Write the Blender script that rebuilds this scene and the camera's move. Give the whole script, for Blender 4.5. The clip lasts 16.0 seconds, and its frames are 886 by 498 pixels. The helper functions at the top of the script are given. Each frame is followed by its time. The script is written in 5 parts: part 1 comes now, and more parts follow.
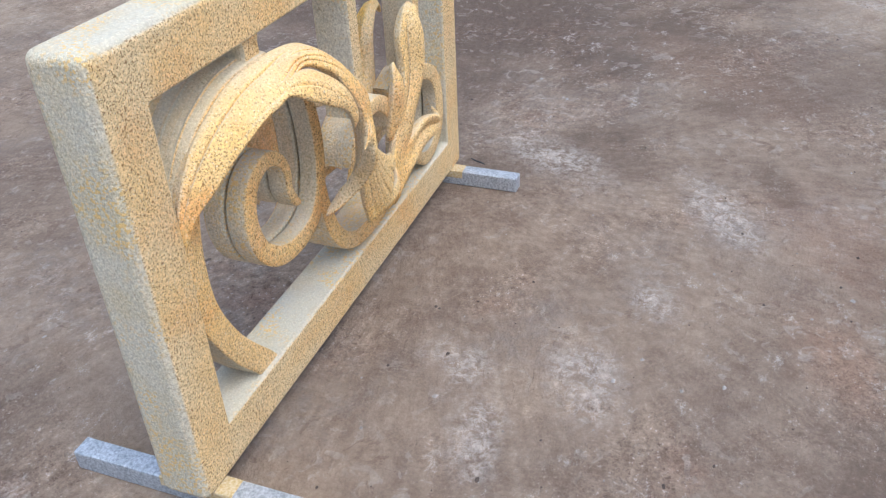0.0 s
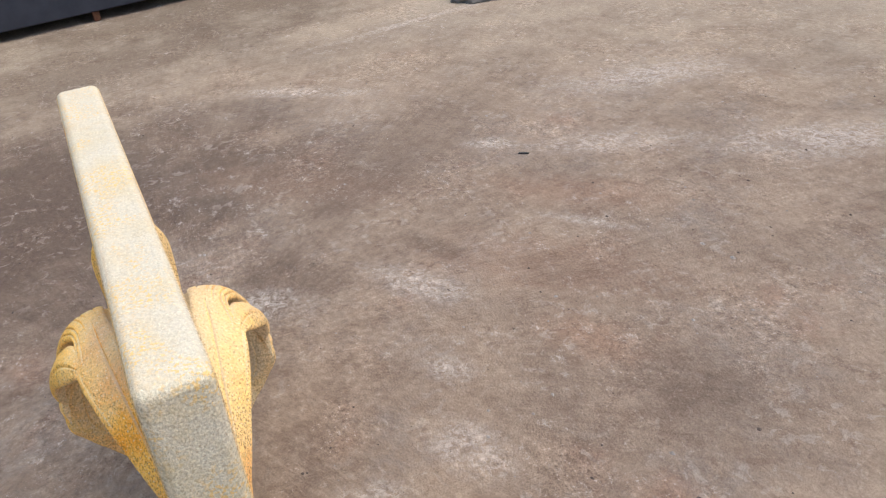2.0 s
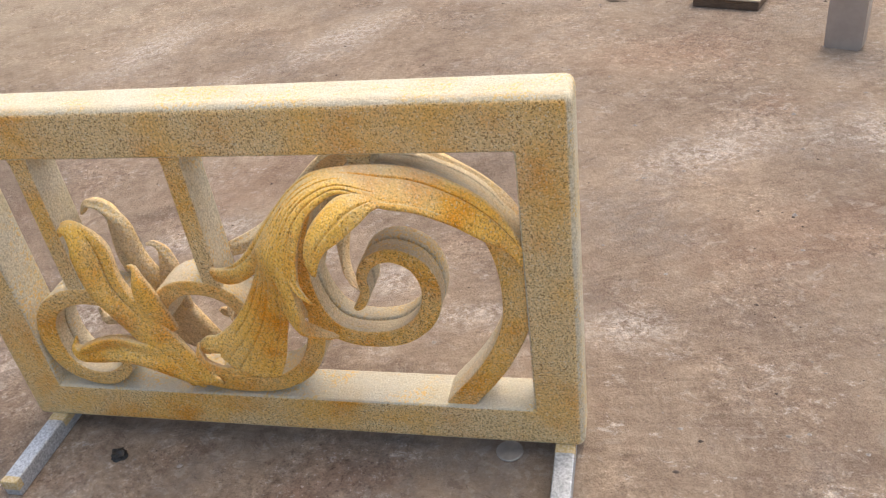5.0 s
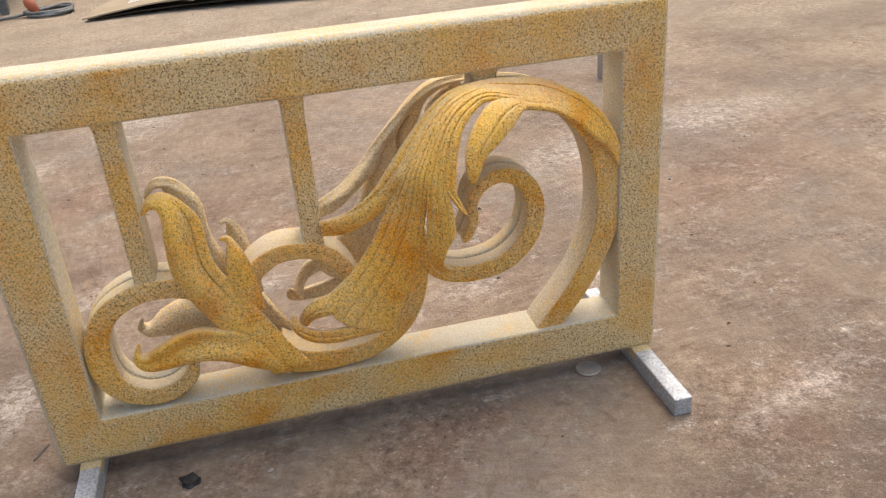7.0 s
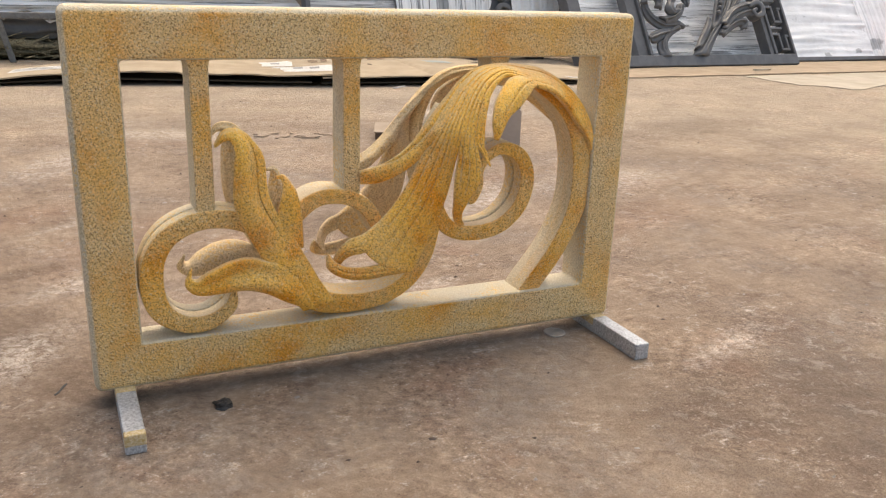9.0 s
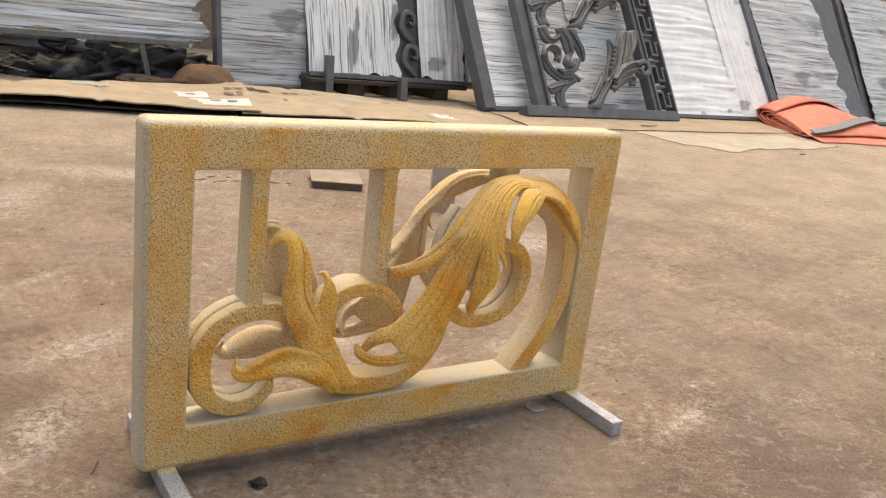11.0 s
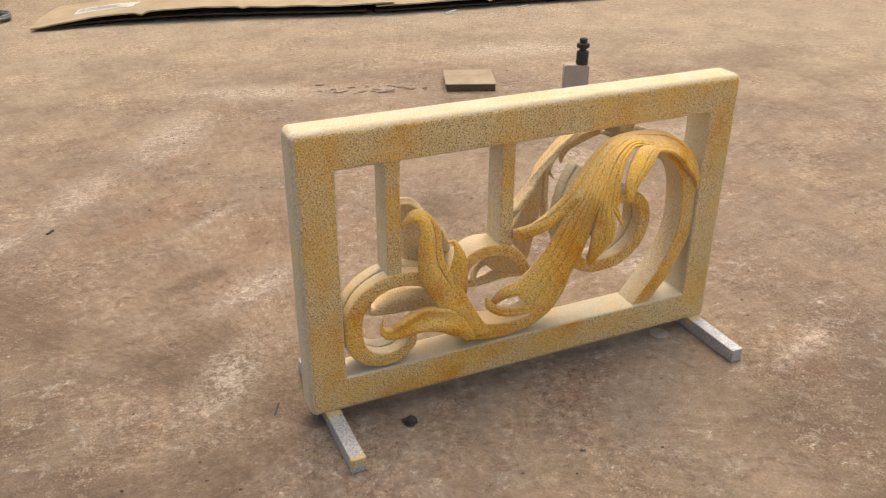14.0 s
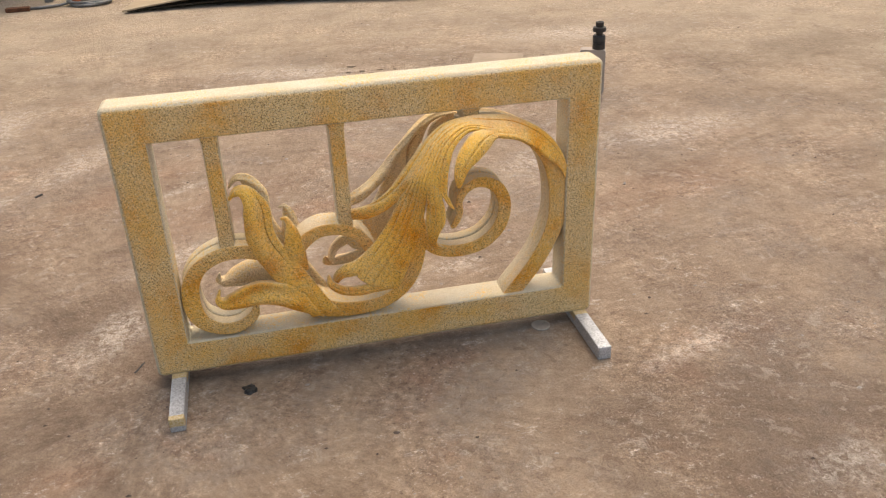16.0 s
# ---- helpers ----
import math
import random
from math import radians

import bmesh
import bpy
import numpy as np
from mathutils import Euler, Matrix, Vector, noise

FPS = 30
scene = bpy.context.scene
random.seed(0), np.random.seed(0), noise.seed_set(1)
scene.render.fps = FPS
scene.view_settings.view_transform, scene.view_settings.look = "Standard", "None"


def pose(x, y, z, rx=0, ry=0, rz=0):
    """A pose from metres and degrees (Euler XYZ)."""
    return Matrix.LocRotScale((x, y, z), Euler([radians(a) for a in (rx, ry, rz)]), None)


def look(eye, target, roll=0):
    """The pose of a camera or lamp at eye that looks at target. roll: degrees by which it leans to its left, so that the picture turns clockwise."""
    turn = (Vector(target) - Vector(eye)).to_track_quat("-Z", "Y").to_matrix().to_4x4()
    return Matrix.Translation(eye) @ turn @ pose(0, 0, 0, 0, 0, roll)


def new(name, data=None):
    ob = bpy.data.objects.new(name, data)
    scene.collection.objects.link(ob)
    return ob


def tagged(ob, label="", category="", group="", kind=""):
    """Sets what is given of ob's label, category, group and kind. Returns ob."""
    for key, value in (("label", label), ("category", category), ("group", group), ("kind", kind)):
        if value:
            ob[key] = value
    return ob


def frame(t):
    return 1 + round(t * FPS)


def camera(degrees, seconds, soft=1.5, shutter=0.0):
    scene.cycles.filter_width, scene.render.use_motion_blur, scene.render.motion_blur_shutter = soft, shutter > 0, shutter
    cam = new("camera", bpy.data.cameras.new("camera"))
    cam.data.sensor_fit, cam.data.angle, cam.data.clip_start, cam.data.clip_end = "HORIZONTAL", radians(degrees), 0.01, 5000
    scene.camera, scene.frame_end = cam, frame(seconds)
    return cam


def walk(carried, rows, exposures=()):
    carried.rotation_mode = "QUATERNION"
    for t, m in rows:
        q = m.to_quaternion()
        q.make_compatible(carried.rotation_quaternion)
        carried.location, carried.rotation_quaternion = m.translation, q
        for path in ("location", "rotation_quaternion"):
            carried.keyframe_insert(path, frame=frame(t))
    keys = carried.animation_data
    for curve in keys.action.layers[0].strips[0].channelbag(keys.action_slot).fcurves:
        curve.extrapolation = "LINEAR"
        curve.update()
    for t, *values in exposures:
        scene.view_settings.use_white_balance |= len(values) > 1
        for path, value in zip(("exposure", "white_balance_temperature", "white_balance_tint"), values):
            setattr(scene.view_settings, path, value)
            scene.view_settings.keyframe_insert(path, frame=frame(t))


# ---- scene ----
cam = camera(55.5, 16.0, 1.2)
EXPOSURES = [(0, 0.80, 5650, 4), (1, 0.78, 6000, 5), (1.5, 0.78, 6200, 6), (2.5, 0.80, 6750, 7), (3.5, 0.82, 7000, 9), (5, 0.93, 7200, 8), (9, 0.95, 7950, 8), (12.5, 0.95, 8700, 8), (14, 0.86, 8700, 9), (16, 0.85, 8300, 9)]
PATH = [
    (0, (1.26, 0.517, 0.725), (-0.288, -0.099, -0.381), -2.8),
    (0.5, (1.309, 0.395, 0.768), (-0.327, 0.052, -0.33), -2.5),
    (1, (1.309, 0.281, 0.807), (-0.382, 0.257, -0.261), -2.7),
    (1.5, (1.318, 0.131, 0.844), (-0.388, 0.496, -0.133), -5.1),
    (2, (1.318, 0.03, 0.869), (-0.284, 0.692, -0.13), -6.9),
    (2.5, (1.279, -0.079, 0.882), (-0.159, 0.769, -0.219), -7.8),
    (3, (1.238, -0.194, 0.875), (-0.019, 0.841, -0.287), -7.2),
    (3.5, (1.196, -0.387, 0.88), (0.124, 0.821, -0.299), -7.5),
    (4, (1.113, -0.524, 0.876), (0.237, 0.826, -0.312), -8.9),
    (4.5, (0.969, -0.639, 0.828), (0.339, 0.846, -0.355), -8.1),
    (5, (0.867, -0.751, 0.853), (0.413, 0.847, -0.261), -8.4),
    (7.3, (0.264, -0.92, 0.658), (0.721, 0.839, -0.178), -5.0),
    (7.5, (0.243, -0.922, 0.619), (0.744, 0.848, -0.165), -5.2),
    (8, (0.156, -0.971, 0.535), (0.771, 0.801, -0.157), -2.7),
    (8.5, (0.056, -1.047, 0.54), (0.768, 0.708, -0.102), -0.1),
    (9, (-0.017, -1.081, 0.558), (0.793, 0.641, -0.059), 2.0),
    (9.5, (-0.079, -1.101, 0.597), (0.793, 0.598, 0.004), 2.8),
    (9.7, (-0.114, -1.106, 0.608), (0.81, 0.573, 0.036), 3.6),
    (12, (-0.312, -0.966, 0.755), (0.833, 0.546, 0.119), 6.8),
    (12.5, (-0.345, -0.94, 0.792), (0.8, 0.522, 0.05), 5.9),
    (13, (-0.398, -0.944, 0.839), (0.699, 0.515, 0.021), 5.0),
    (13.5, (-0.383, -0.996, 0.877), (0.548, 0.536, -0.01), 3.0),
    (14, (-0.263, -1.103, 0.904), (0.468, 0.522, -0.004), 0.2),
    (14.5, (-0.12, -1.202, 0.929), (0.484, 0.473, 0.018), -1.1),
    (15, (0.04, -1.252, 0.925), (0.516, 0.457, 0.0), -2.2),
    (15.5, (0.15, -1.28, 0.905), (0.524, 0.451, -0.024), -3.2),
    (16, (0.242, -1.289, 0.894), (0.61, 0.441, -0.039), -2.3),
]
UNIT = 0.6  # metres in one unit of the plan
walk(cam, [(t, look(Vector(eye) * UNIT, Vector(target) * UNIT, roll)) for t, eye, target, roll in PATH], EXPOSURES)

# ---- world, sun ----
world = bpy.data.worlds.new("yard_sky")
scene.world = world
world.use_nodes = True
wn = world.node_tree
sky = wn.nodes.new("ShaderNodeTexSky")
sky.sky_type = "NISHITA"
sky.sun_disc = False
sky.sun_elevation = radians(62)
sky.sun_rotation = radians(20)
sky.dust_density = 4.0
wn.links.new(sky.outputs[0], wn.nodes["Background"].inputs[0])
wn.nodes["Background"].inputs[1].default_value = 0.148
sun = new("sun", bpy.data.lights.new("sun", "SUN"))
sun.data.energy = 0.62
sun.data.angle = radians(50)
sun.data.color = (1.0, 0.95, 0.87)
sun.matrix_world = look((0.65, 0.25, 3.35), (0, 0, 0))


# ---- materials ----
def shader(name, rough=0.6, metal=0.0):
    m = bpy.data.materials.new(name)
    m.use_nodes = True
    t = m.node_tree
    b = t.nodes["Principled BSDF"]
    b.inputs["Roughness"].default_value = rough
    b.inputs["Metallic"].default_value = metal
    return m, t, b


def link(t, a, b):
    t.links.new(a, b)


def coords(t, scale=(1, 1, 1), turn=0.0):
    tc = t.nodes.new("ShaderNodeTexCoord")
    mp = t.nodes.new("ShaderNodeMapping")
    mp.inputs["Scale"].default_value = [k / UNIT for k in scale]
    mp.inputs["Rotation"].default_value = (0, 0, turn)
    link(t, tc.outputs["Object"], mp.inputs["Vector"])
    return mp.outputs["Vector"]


def grain(t, vec, scale, detail=3.0, rough=0.55, warp=0.0):
    n = t.nodes.new("ShaderNodeTexNoise")
    n.inputs["Scale"].default_value = scale
    n.inputs["Detail"].default_value = detail
    n.inputs["Roughness"].default_value = rough
    n.inputs["Distortion"].default_value = warp
    link(t, vec, n.inputs["Vector"])
    return n.outputs["Fac"]


def ramp(t, fac, lo, hi, a=0.0, b=1.0):
    r = t.nodes.new("ShaderNodeMapRange")
    r.interpolation_type = "SMOOTHSTEP"
    for key, v in zip(("From Min", "From Max", "To Min", "To Max"), (lo, hi, a, b)):
        r.inputs[key].default_value = v
    link(t, fac, r.inputs["Value"])
    return r.outputs["Result"]


def math_node(t, op, a, b):
    n = t.nodes.new("ShaderNodeMath")
    n.operation = op
    for i, v in enumerate((a, b)):
        if isinstance(v, (int, float)):
            n.inputs[i].default_value = v
        else:
            link(t, v, n.inputs[i])
    return n.outputs[0]


def blend(t, fac, a, b, mode="MIX"):
    n = t.nodes.new("ShaderNodeMix")
    n.data_type = "RGBA"
    n.blend_type = mode
    for key, v in ((0, fac), (6, a), (7, b)):
        if isinstance(v, (int, float)):
            n.inputs[key].default_value = v
        elif isinstance(v, tuple):
            n.inputs[key].default_value = (*v, 1)
        else:
            link(t, v, n.inputs[key])
    return n.outputs[2]


def bump(t, b, height, strength, distance):
    n = t.nodes.new("ShaderNodeBump")
    n.inputs["Strength"].default_value = strength
    n.inputs["Distance"].default_value = distance * UNIT
    link(t, height, n.inputs["Height"])
    link(t, n.outputs[0], b.inputs["Normal"])


# where the amber was sprayed thickest on the bars: x, z and reach
AIRBRUSHED = [(0.03, 0.485, 0.08, 0.05), (0.03, 0.32, 0.05, 0.11), (0.03, 0.15, 0.06, 0.09), (0.151, 0.455, 0.05, 0.04), (0.35, 0.455, 0.05, 0.04), (0.58, 0.465, 0.10, 0.03),
              (0.775, 0.40, 0.05, 0.11), (0.77, 0.10, 0.07, 0.07), (0.30, 0.065, 0.15, 0.03), (0.08, 0.06, 0.07, 0.04), (0.55, 0.06, 0.12, 0.025)]


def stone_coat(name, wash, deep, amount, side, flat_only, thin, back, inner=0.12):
    """Sprayed granite coating: cream ground, a tan coat with dark grains on the outward faces, an amber glaze
    airbrushed over it.
    side: how much of the glaze reaches faces that look along the panel; flat_only: rounded edges stay pale, painting in
    a sky highlight."""
    m, t, b = shader(name, 0.62)
    v = coords(t)
    geo = t.nodes.new("ShaderNodeNewGeometry")
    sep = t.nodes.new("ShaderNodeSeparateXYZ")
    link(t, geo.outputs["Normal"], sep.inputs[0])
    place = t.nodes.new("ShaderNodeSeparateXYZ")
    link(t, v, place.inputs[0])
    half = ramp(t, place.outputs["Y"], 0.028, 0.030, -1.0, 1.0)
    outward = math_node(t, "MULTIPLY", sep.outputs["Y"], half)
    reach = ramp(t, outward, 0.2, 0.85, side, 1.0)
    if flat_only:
        # less glaze on rounded edges: their sky highlight is put into the colour
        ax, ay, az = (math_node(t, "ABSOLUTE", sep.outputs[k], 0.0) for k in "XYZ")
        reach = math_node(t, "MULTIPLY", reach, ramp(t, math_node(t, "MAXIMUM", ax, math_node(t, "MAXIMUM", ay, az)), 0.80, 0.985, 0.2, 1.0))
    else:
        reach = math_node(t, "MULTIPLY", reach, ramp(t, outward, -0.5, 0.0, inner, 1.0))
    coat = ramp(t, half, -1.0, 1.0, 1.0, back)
    col = blend(t, ramp(t, grain(t, v, 14.0, 7.0, 0.75), 0.42, 0.68), (0.635, 0.595, 0.49), (0.61, 0.545, 0.39))
    col = blend(t, ramp(t, reach, 0.15, 1.0, 0.03, 0.9), col, (0.82, 0.655, 0.385))
    cloud = ramp(t, grain(t, v, 7.0, 3.0, 0.55), 0.40, 0.66, thin, 0.92)
    haze = ramp(t, grain(t, v, 90.0, 4.0, 0.7), 0.30, 0.65, 0.75, 1.0)
    for x, z, wide, tall in AIRBRUSHED if flat_only else ():
        mp = t.nodes.new("ShaderNodeMapping")
        mp.vector_type = "TEXTURE"
        mp.inputs["Location"].default_value = (x, 0, z)
        mp.inputs["Scale"].default_value = (wide, 1, tall)
        link(t, v, mp.inputs["Vector"])
        ln = t.nodes.new("ShaderNodeVectorMath")
        ln.operation = "LENGTH"
        link(t, mp.outputs["Vector"], ln.inputs[0])
        r = math_node(t, "ADD", ln.outputs["Value"], math_node(t, "MULTIPLY", grain(t, v, 16.0, 4.0, 0.6), 1.2))
        cloud = math_node(t, "MAXIMUM", cloud, ramp(t, r, 0.5, 2.2, 0.80, 0.0))
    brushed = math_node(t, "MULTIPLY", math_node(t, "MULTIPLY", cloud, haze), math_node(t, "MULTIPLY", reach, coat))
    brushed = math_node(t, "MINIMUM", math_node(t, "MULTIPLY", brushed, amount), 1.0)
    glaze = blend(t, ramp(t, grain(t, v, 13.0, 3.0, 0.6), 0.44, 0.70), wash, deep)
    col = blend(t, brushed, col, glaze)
    sand = grain(t, v, 360.0, 3.0, 0.65)
    level = ramp(t, sep.outputs["Z"], 0.35, 0.9, 1.0, 0.42)  # sprayed from the sides: finer on level faces
    col = blend(t, math_node(t, "MULTIPLY", level, 0.75), col, blend(t, ramp(t, sand, 0.30, 0.70), (0.72, 0.70, 0.66), (1.30, 1.30, 1.30)), "MULTIPLY")
    drift = math_node(t, "MULTIPLY", ramp(t, grain(t, v, 240.0, 2.0, 0.6), 0.50, 0.60), ramp(t, grain(t, v, 11.0, 4.0, 0.6), 0.46, 0.60, 0.06, 0.85))
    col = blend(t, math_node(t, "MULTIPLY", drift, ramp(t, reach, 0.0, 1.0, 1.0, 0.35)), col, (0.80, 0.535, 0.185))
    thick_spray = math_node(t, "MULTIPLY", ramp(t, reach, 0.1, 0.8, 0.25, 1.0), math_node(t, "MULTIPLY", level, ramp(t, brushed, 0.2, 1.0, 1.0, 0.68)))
    for size, low, high, strong in ((540.0, 0.595, 0.640, 0.85), (365.0, 0.625, 0.655, 0.95), (780.0, 0.60, 0.65, 0.45)):
        grains = math_node(t, "MULTIPLY", ramp(t, grain(t, v, size, 1.5, 0.5), low, high, 0.0, strong), thick_spray)
        col = blend(t, grains, col, blend(t, brushed, (0.24, 0.125, 0.045), (0.31, 0.115, 0.014)))
    col = blend(t, ramp(t, grain(t, v, 520.0, 1.5, 0.5), 0.62, 0.68, 0.0, 0.45), col, (0.93, 0.86, 0.66))
    link(t, col, b.inputs["Base Color"])
    b.inputs["Specular IOR Level"].default_value = 0.22
    h = math_node(t, "ADD", sand, math_node(t, "MULTIPLY", grain(t, v, 60.0, 3.0), 1.0))
    bump(t, b, h, 0.7, 0.003)
    return m


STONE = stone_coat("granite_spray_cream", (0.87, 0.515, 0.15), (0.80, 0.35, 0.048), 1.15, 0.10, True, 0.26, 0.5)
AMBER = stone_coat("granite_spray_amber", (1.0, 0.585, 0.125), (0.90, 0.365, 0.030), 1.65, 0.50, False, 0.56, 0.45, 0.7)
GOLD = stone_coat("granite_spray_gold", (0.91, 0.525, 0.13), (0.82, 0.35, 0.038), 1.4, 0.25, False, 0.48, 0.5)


def ellipse(t, x, y, long, wide, turn, wobble):
    """Distance from a stain's middle, 1 on its outline, made uneven."""
    mp = t.nodes.new("ShaderNodeMapping")
    mp.vector_type = "TEXTURE"
    mp.inputs["Location"].default_value = (x * UNIT, y * UNIT, 0)
    mp.inputs["Rotation"].default_value = (0, 0, radians(turn))
    mp.inputs["Scale"].default_value = (long * UNIT, wide * UNIT, 1)
    tc = t.nodes.new("ShaderNodeTexCoord")
    link(t, tc.outputs["Object"], mp.inputs["Vector"])
    ln = t.nodes.new("ShaderNodeVectorMath")
    ln.operation = "LENGTH"
    link(t, mp.outputs["Vector"], ln.inputs[0])
    return math_node(t, "ADD", ln.outputs["Value"], wobble)


def ground_material():
    m, t, b = shader("dusty_red_concrete", 0.88)
    v = coords(t)
    mid = grain(t, v, 4.5, 8.0, 0.70)
    small = grain(t, v, 19.0, 8.0, 0.74)
    fine = grain(t, v, 75.0, 6.0, 0.8)
    clump = grain(t, v, 34.0, 7.0, 0.78, 0.5)
    wander = math_node(t, "MULTIPLY", small, 1.6)
    col = blend(t, ramp(t, small, 0.30, 0.70), (0.244, 0.173, 0.127), (0.408, 0.314, 0.237))
    col = blend(t, ramp(t, mid, 0.40, 0.66, 0.0, 0.55), col, (0.378, 0.287, 0.213))
    # bare grey crust between the trodden red dust
    crust = ramp(t, grain(t, v, 2.6, 5.0, 0.62), 0.47, 0.62)
    col = blend(t, math_node(t, "MULTIPLY", crust, ramp(t, clump, 0.40, 0.60, 0.15, 0.7)), col, (0.300, 0.248, 0.212))
    col = blend(t, ramp(t, grain(t, v, 3.1, 6.0, 0.7), 0.54, 0.72, 0.0, 0.55), col, (0.315, 0.190, 0.135))
    for x, y, long, wide, turn, deep in REDDENED:
        col = blend(t, ramp(t, ellipse(t, x, y, long, wide, turn, wander), 1.0, 2.4, 0.55 * deep, 0.0), col, (0.35, 0.190, 0.120))
    # tan silt away from the worn red patch where the panel stands
    tan = ramp(t, ellipse(t, 0.5, 0.1, 1.5, 1.5, 0, math_node(t, "MULTIPLY", mid, 0.8)), 1.15, 2.2, 0.0, 0.55)
    col = blend(t, tan, col, blend(t, ramp(t, small, 0.3, 0.7), (0.315, 0.243, 0.172), (0.455, 0.370, 0.280)))
    col = blend(t, 0.7, col, blend(t, ramp(t, grain(t, v, 2.2, 5.0, 0.6), 0.34, 0.66), (0.80, 0.78, 0.78), (1.18, 1.18, 1.17)), "MULTIPLY")
    silt = ramp(t, ellipse(t, 0.6, 0.0, 2.4, 2.4, 0, math_node(t, "MULTIPLY", mid, 0.5)), 1.0, 1.6, 0.0, 0.62)
    col = blend(t, silt, col, blend(t, ramp(t, mid, 0.35, 0.65), (0.395, 0.315, 0.235), (0.50, 0.418, 0.325)))
    # darker ground beside and before the panel
    for x, y, long, wide, turn, deep in DARK_PATCHES:
        col = blend(t, ramp(t, ellipse(t, x, y, long, wide, turn, math_node(t, "MULTIPLY", mid, 1.4)), 1.0, 1.9, deep, 0.0), col, (0.125, 0.085, 0.062))
    # pale dust: broken scuffs everywhere, caked on the worn patches
    scuff = ramp(t, grain(t, coords(t, (1, 1.5, 1), 0.4), 16.0, 11.0, 0.88), 0.555, 0.615)
    area = ramp(t, grain(t, v, 1.6, 3.0), 0.40, 0.60, 0.10, 0.75)
    dust = math_node(t, "MULTIPLY", scuff, area)
    caked = math_node(t, "MULTIPLY", ramp(t, grain(t, v, 62.0, 10.0, 0.86, 0.8), 0.43, 0.545), ramp(t, grain(t, v, 13.0, 5.0, 0.7), 0.36, 0.56, 0.3, 1.0))
    caked = math_node(t, "MAXIMUM", caked, scuff)
    for x, y, long, wide, turn in STAINS:
        spot = ramp(t, ellipse(t, x, y, long, wide, turn, math_node(t, "MULTIPLY", small, 2.4)), 1.2, 2.8, 0.78, 0.0)
        dust = math_node(t, "MAXIMUM", dust, math_node(t, "MULTIPLY", spot, caked))
    col = blend(t, dust, col, blend(t, ramp(t, fine, 0.35, 0.65), (0.56, 0.495, 0.44), (0.74, 0.68, 0.63)))
    # thin flakes of crust and the hollows they left
    where = ramp(t, grain(t, v, 5.0, 4.0, 0.6), 0.44, 0.58, 0.1, 0.75)
    flake = ramp(t, grain(t, v, 30.0, 5.0, 0.6, 1.0), 0.575, 0.60)
    col = blend(t, math_node(t, "MULTIPLY", flake, where), col, blend(t, 0.5, col, (0.50, 0.43, 0.37)))
    hollow = ramp(t, grain(t, v, 23.0, 5.0, 0.6, 1.0), 0.60, 0.62)
    col = blend(t, math_node(t, "MULTIPLY", hollow, where), col, blend(t, 0.5, col, (0.17, 0.105, 0.078)))
    # crumbling surface: dark pits and pale crumbs, dense in some places
    rotten = ramp(t, grain(t, v, 3.3, 5.0, 0.65), 0.46, 0.64, 0.12, 1.0)
    pits = ramp(t, grain(t, v, 120.0, 4.0, 0.7), 0.57, 0.64, 0.0, 0.8)
    col = blend(t, math_node(t, "MULTIPLY", pits, rotten), col, (0.105, 0.066, 0.050))
    bits = ramp(t, grain(t, v, 150.0, 3.0, 0.6), 0.62, 0.665, 0.0, 0.65)
    col = blend(t, math_node(t, "MULTIPLY", bits, rotten), col, (0.54, 0.47, 0.42))
    lumps = ramp(t, grain(t, v, 52.0, 4.0, 0.7), 0.33, 0.67)
    col = blend(t, math_node(t, "MULTIPLY", rotten, 0.75), col, blend(t, lumps, (0.76, 0.74, 0.73), (1.42, 1.42, 1.41)), "MULTIPLY")
    cracks = grain(t, coords(t, (1, 2.2, 1), 0.25), 5.5, 6.0, 0.6, 0.5)
    line = ramp(t, math_node(t, "ABSOLUTE", math_node(t, "SUBTRACT", cracks, 0.5), 0.0), 0.0, 0.006, 0.5, 0.0)
    col = blend(t, math_node(t, "MULTIPLY", line, ramp(t, mid, 0.52, 0.62)), col, (0.12, 0.078, 0.06))
    col = blend(t, 0.36, col, blend(t, ramp(t, fine, 0.30, 0.70), (0.62, 0.60, 0.59), (1.52, 1.52, 1.52)), "MULTIPLY")
    gritty = grain(t, v, 240.0, 3.0, 0.65)
    col = blend(t, ramp(t, rotten, 0.0, 1.0, 0.12, 0.45), col, blend(t, ramp(t, gritty, 0.34, 0.66), (0.68, 0.66, 0.65), (1.50, 1.50, 1.50)), "MULTIPLY")
    link(t, col, b.inputs["Base Color"])
    h = math_node(t, "ADD", math_node(t, "MULTIPLY", fine, 0.7), math_node(t, "MULTIPLY", small, 1.2))
    h = math_node(t, "ADD", h, math_node(t, "MULTIPLY", clump, 0.7))
    h = math_node(t, "ADD", h, math_node(t, "MULTIPLY", gritty, 0.35))
    bump(t, b, h, 0.85, 0.015)
    return m


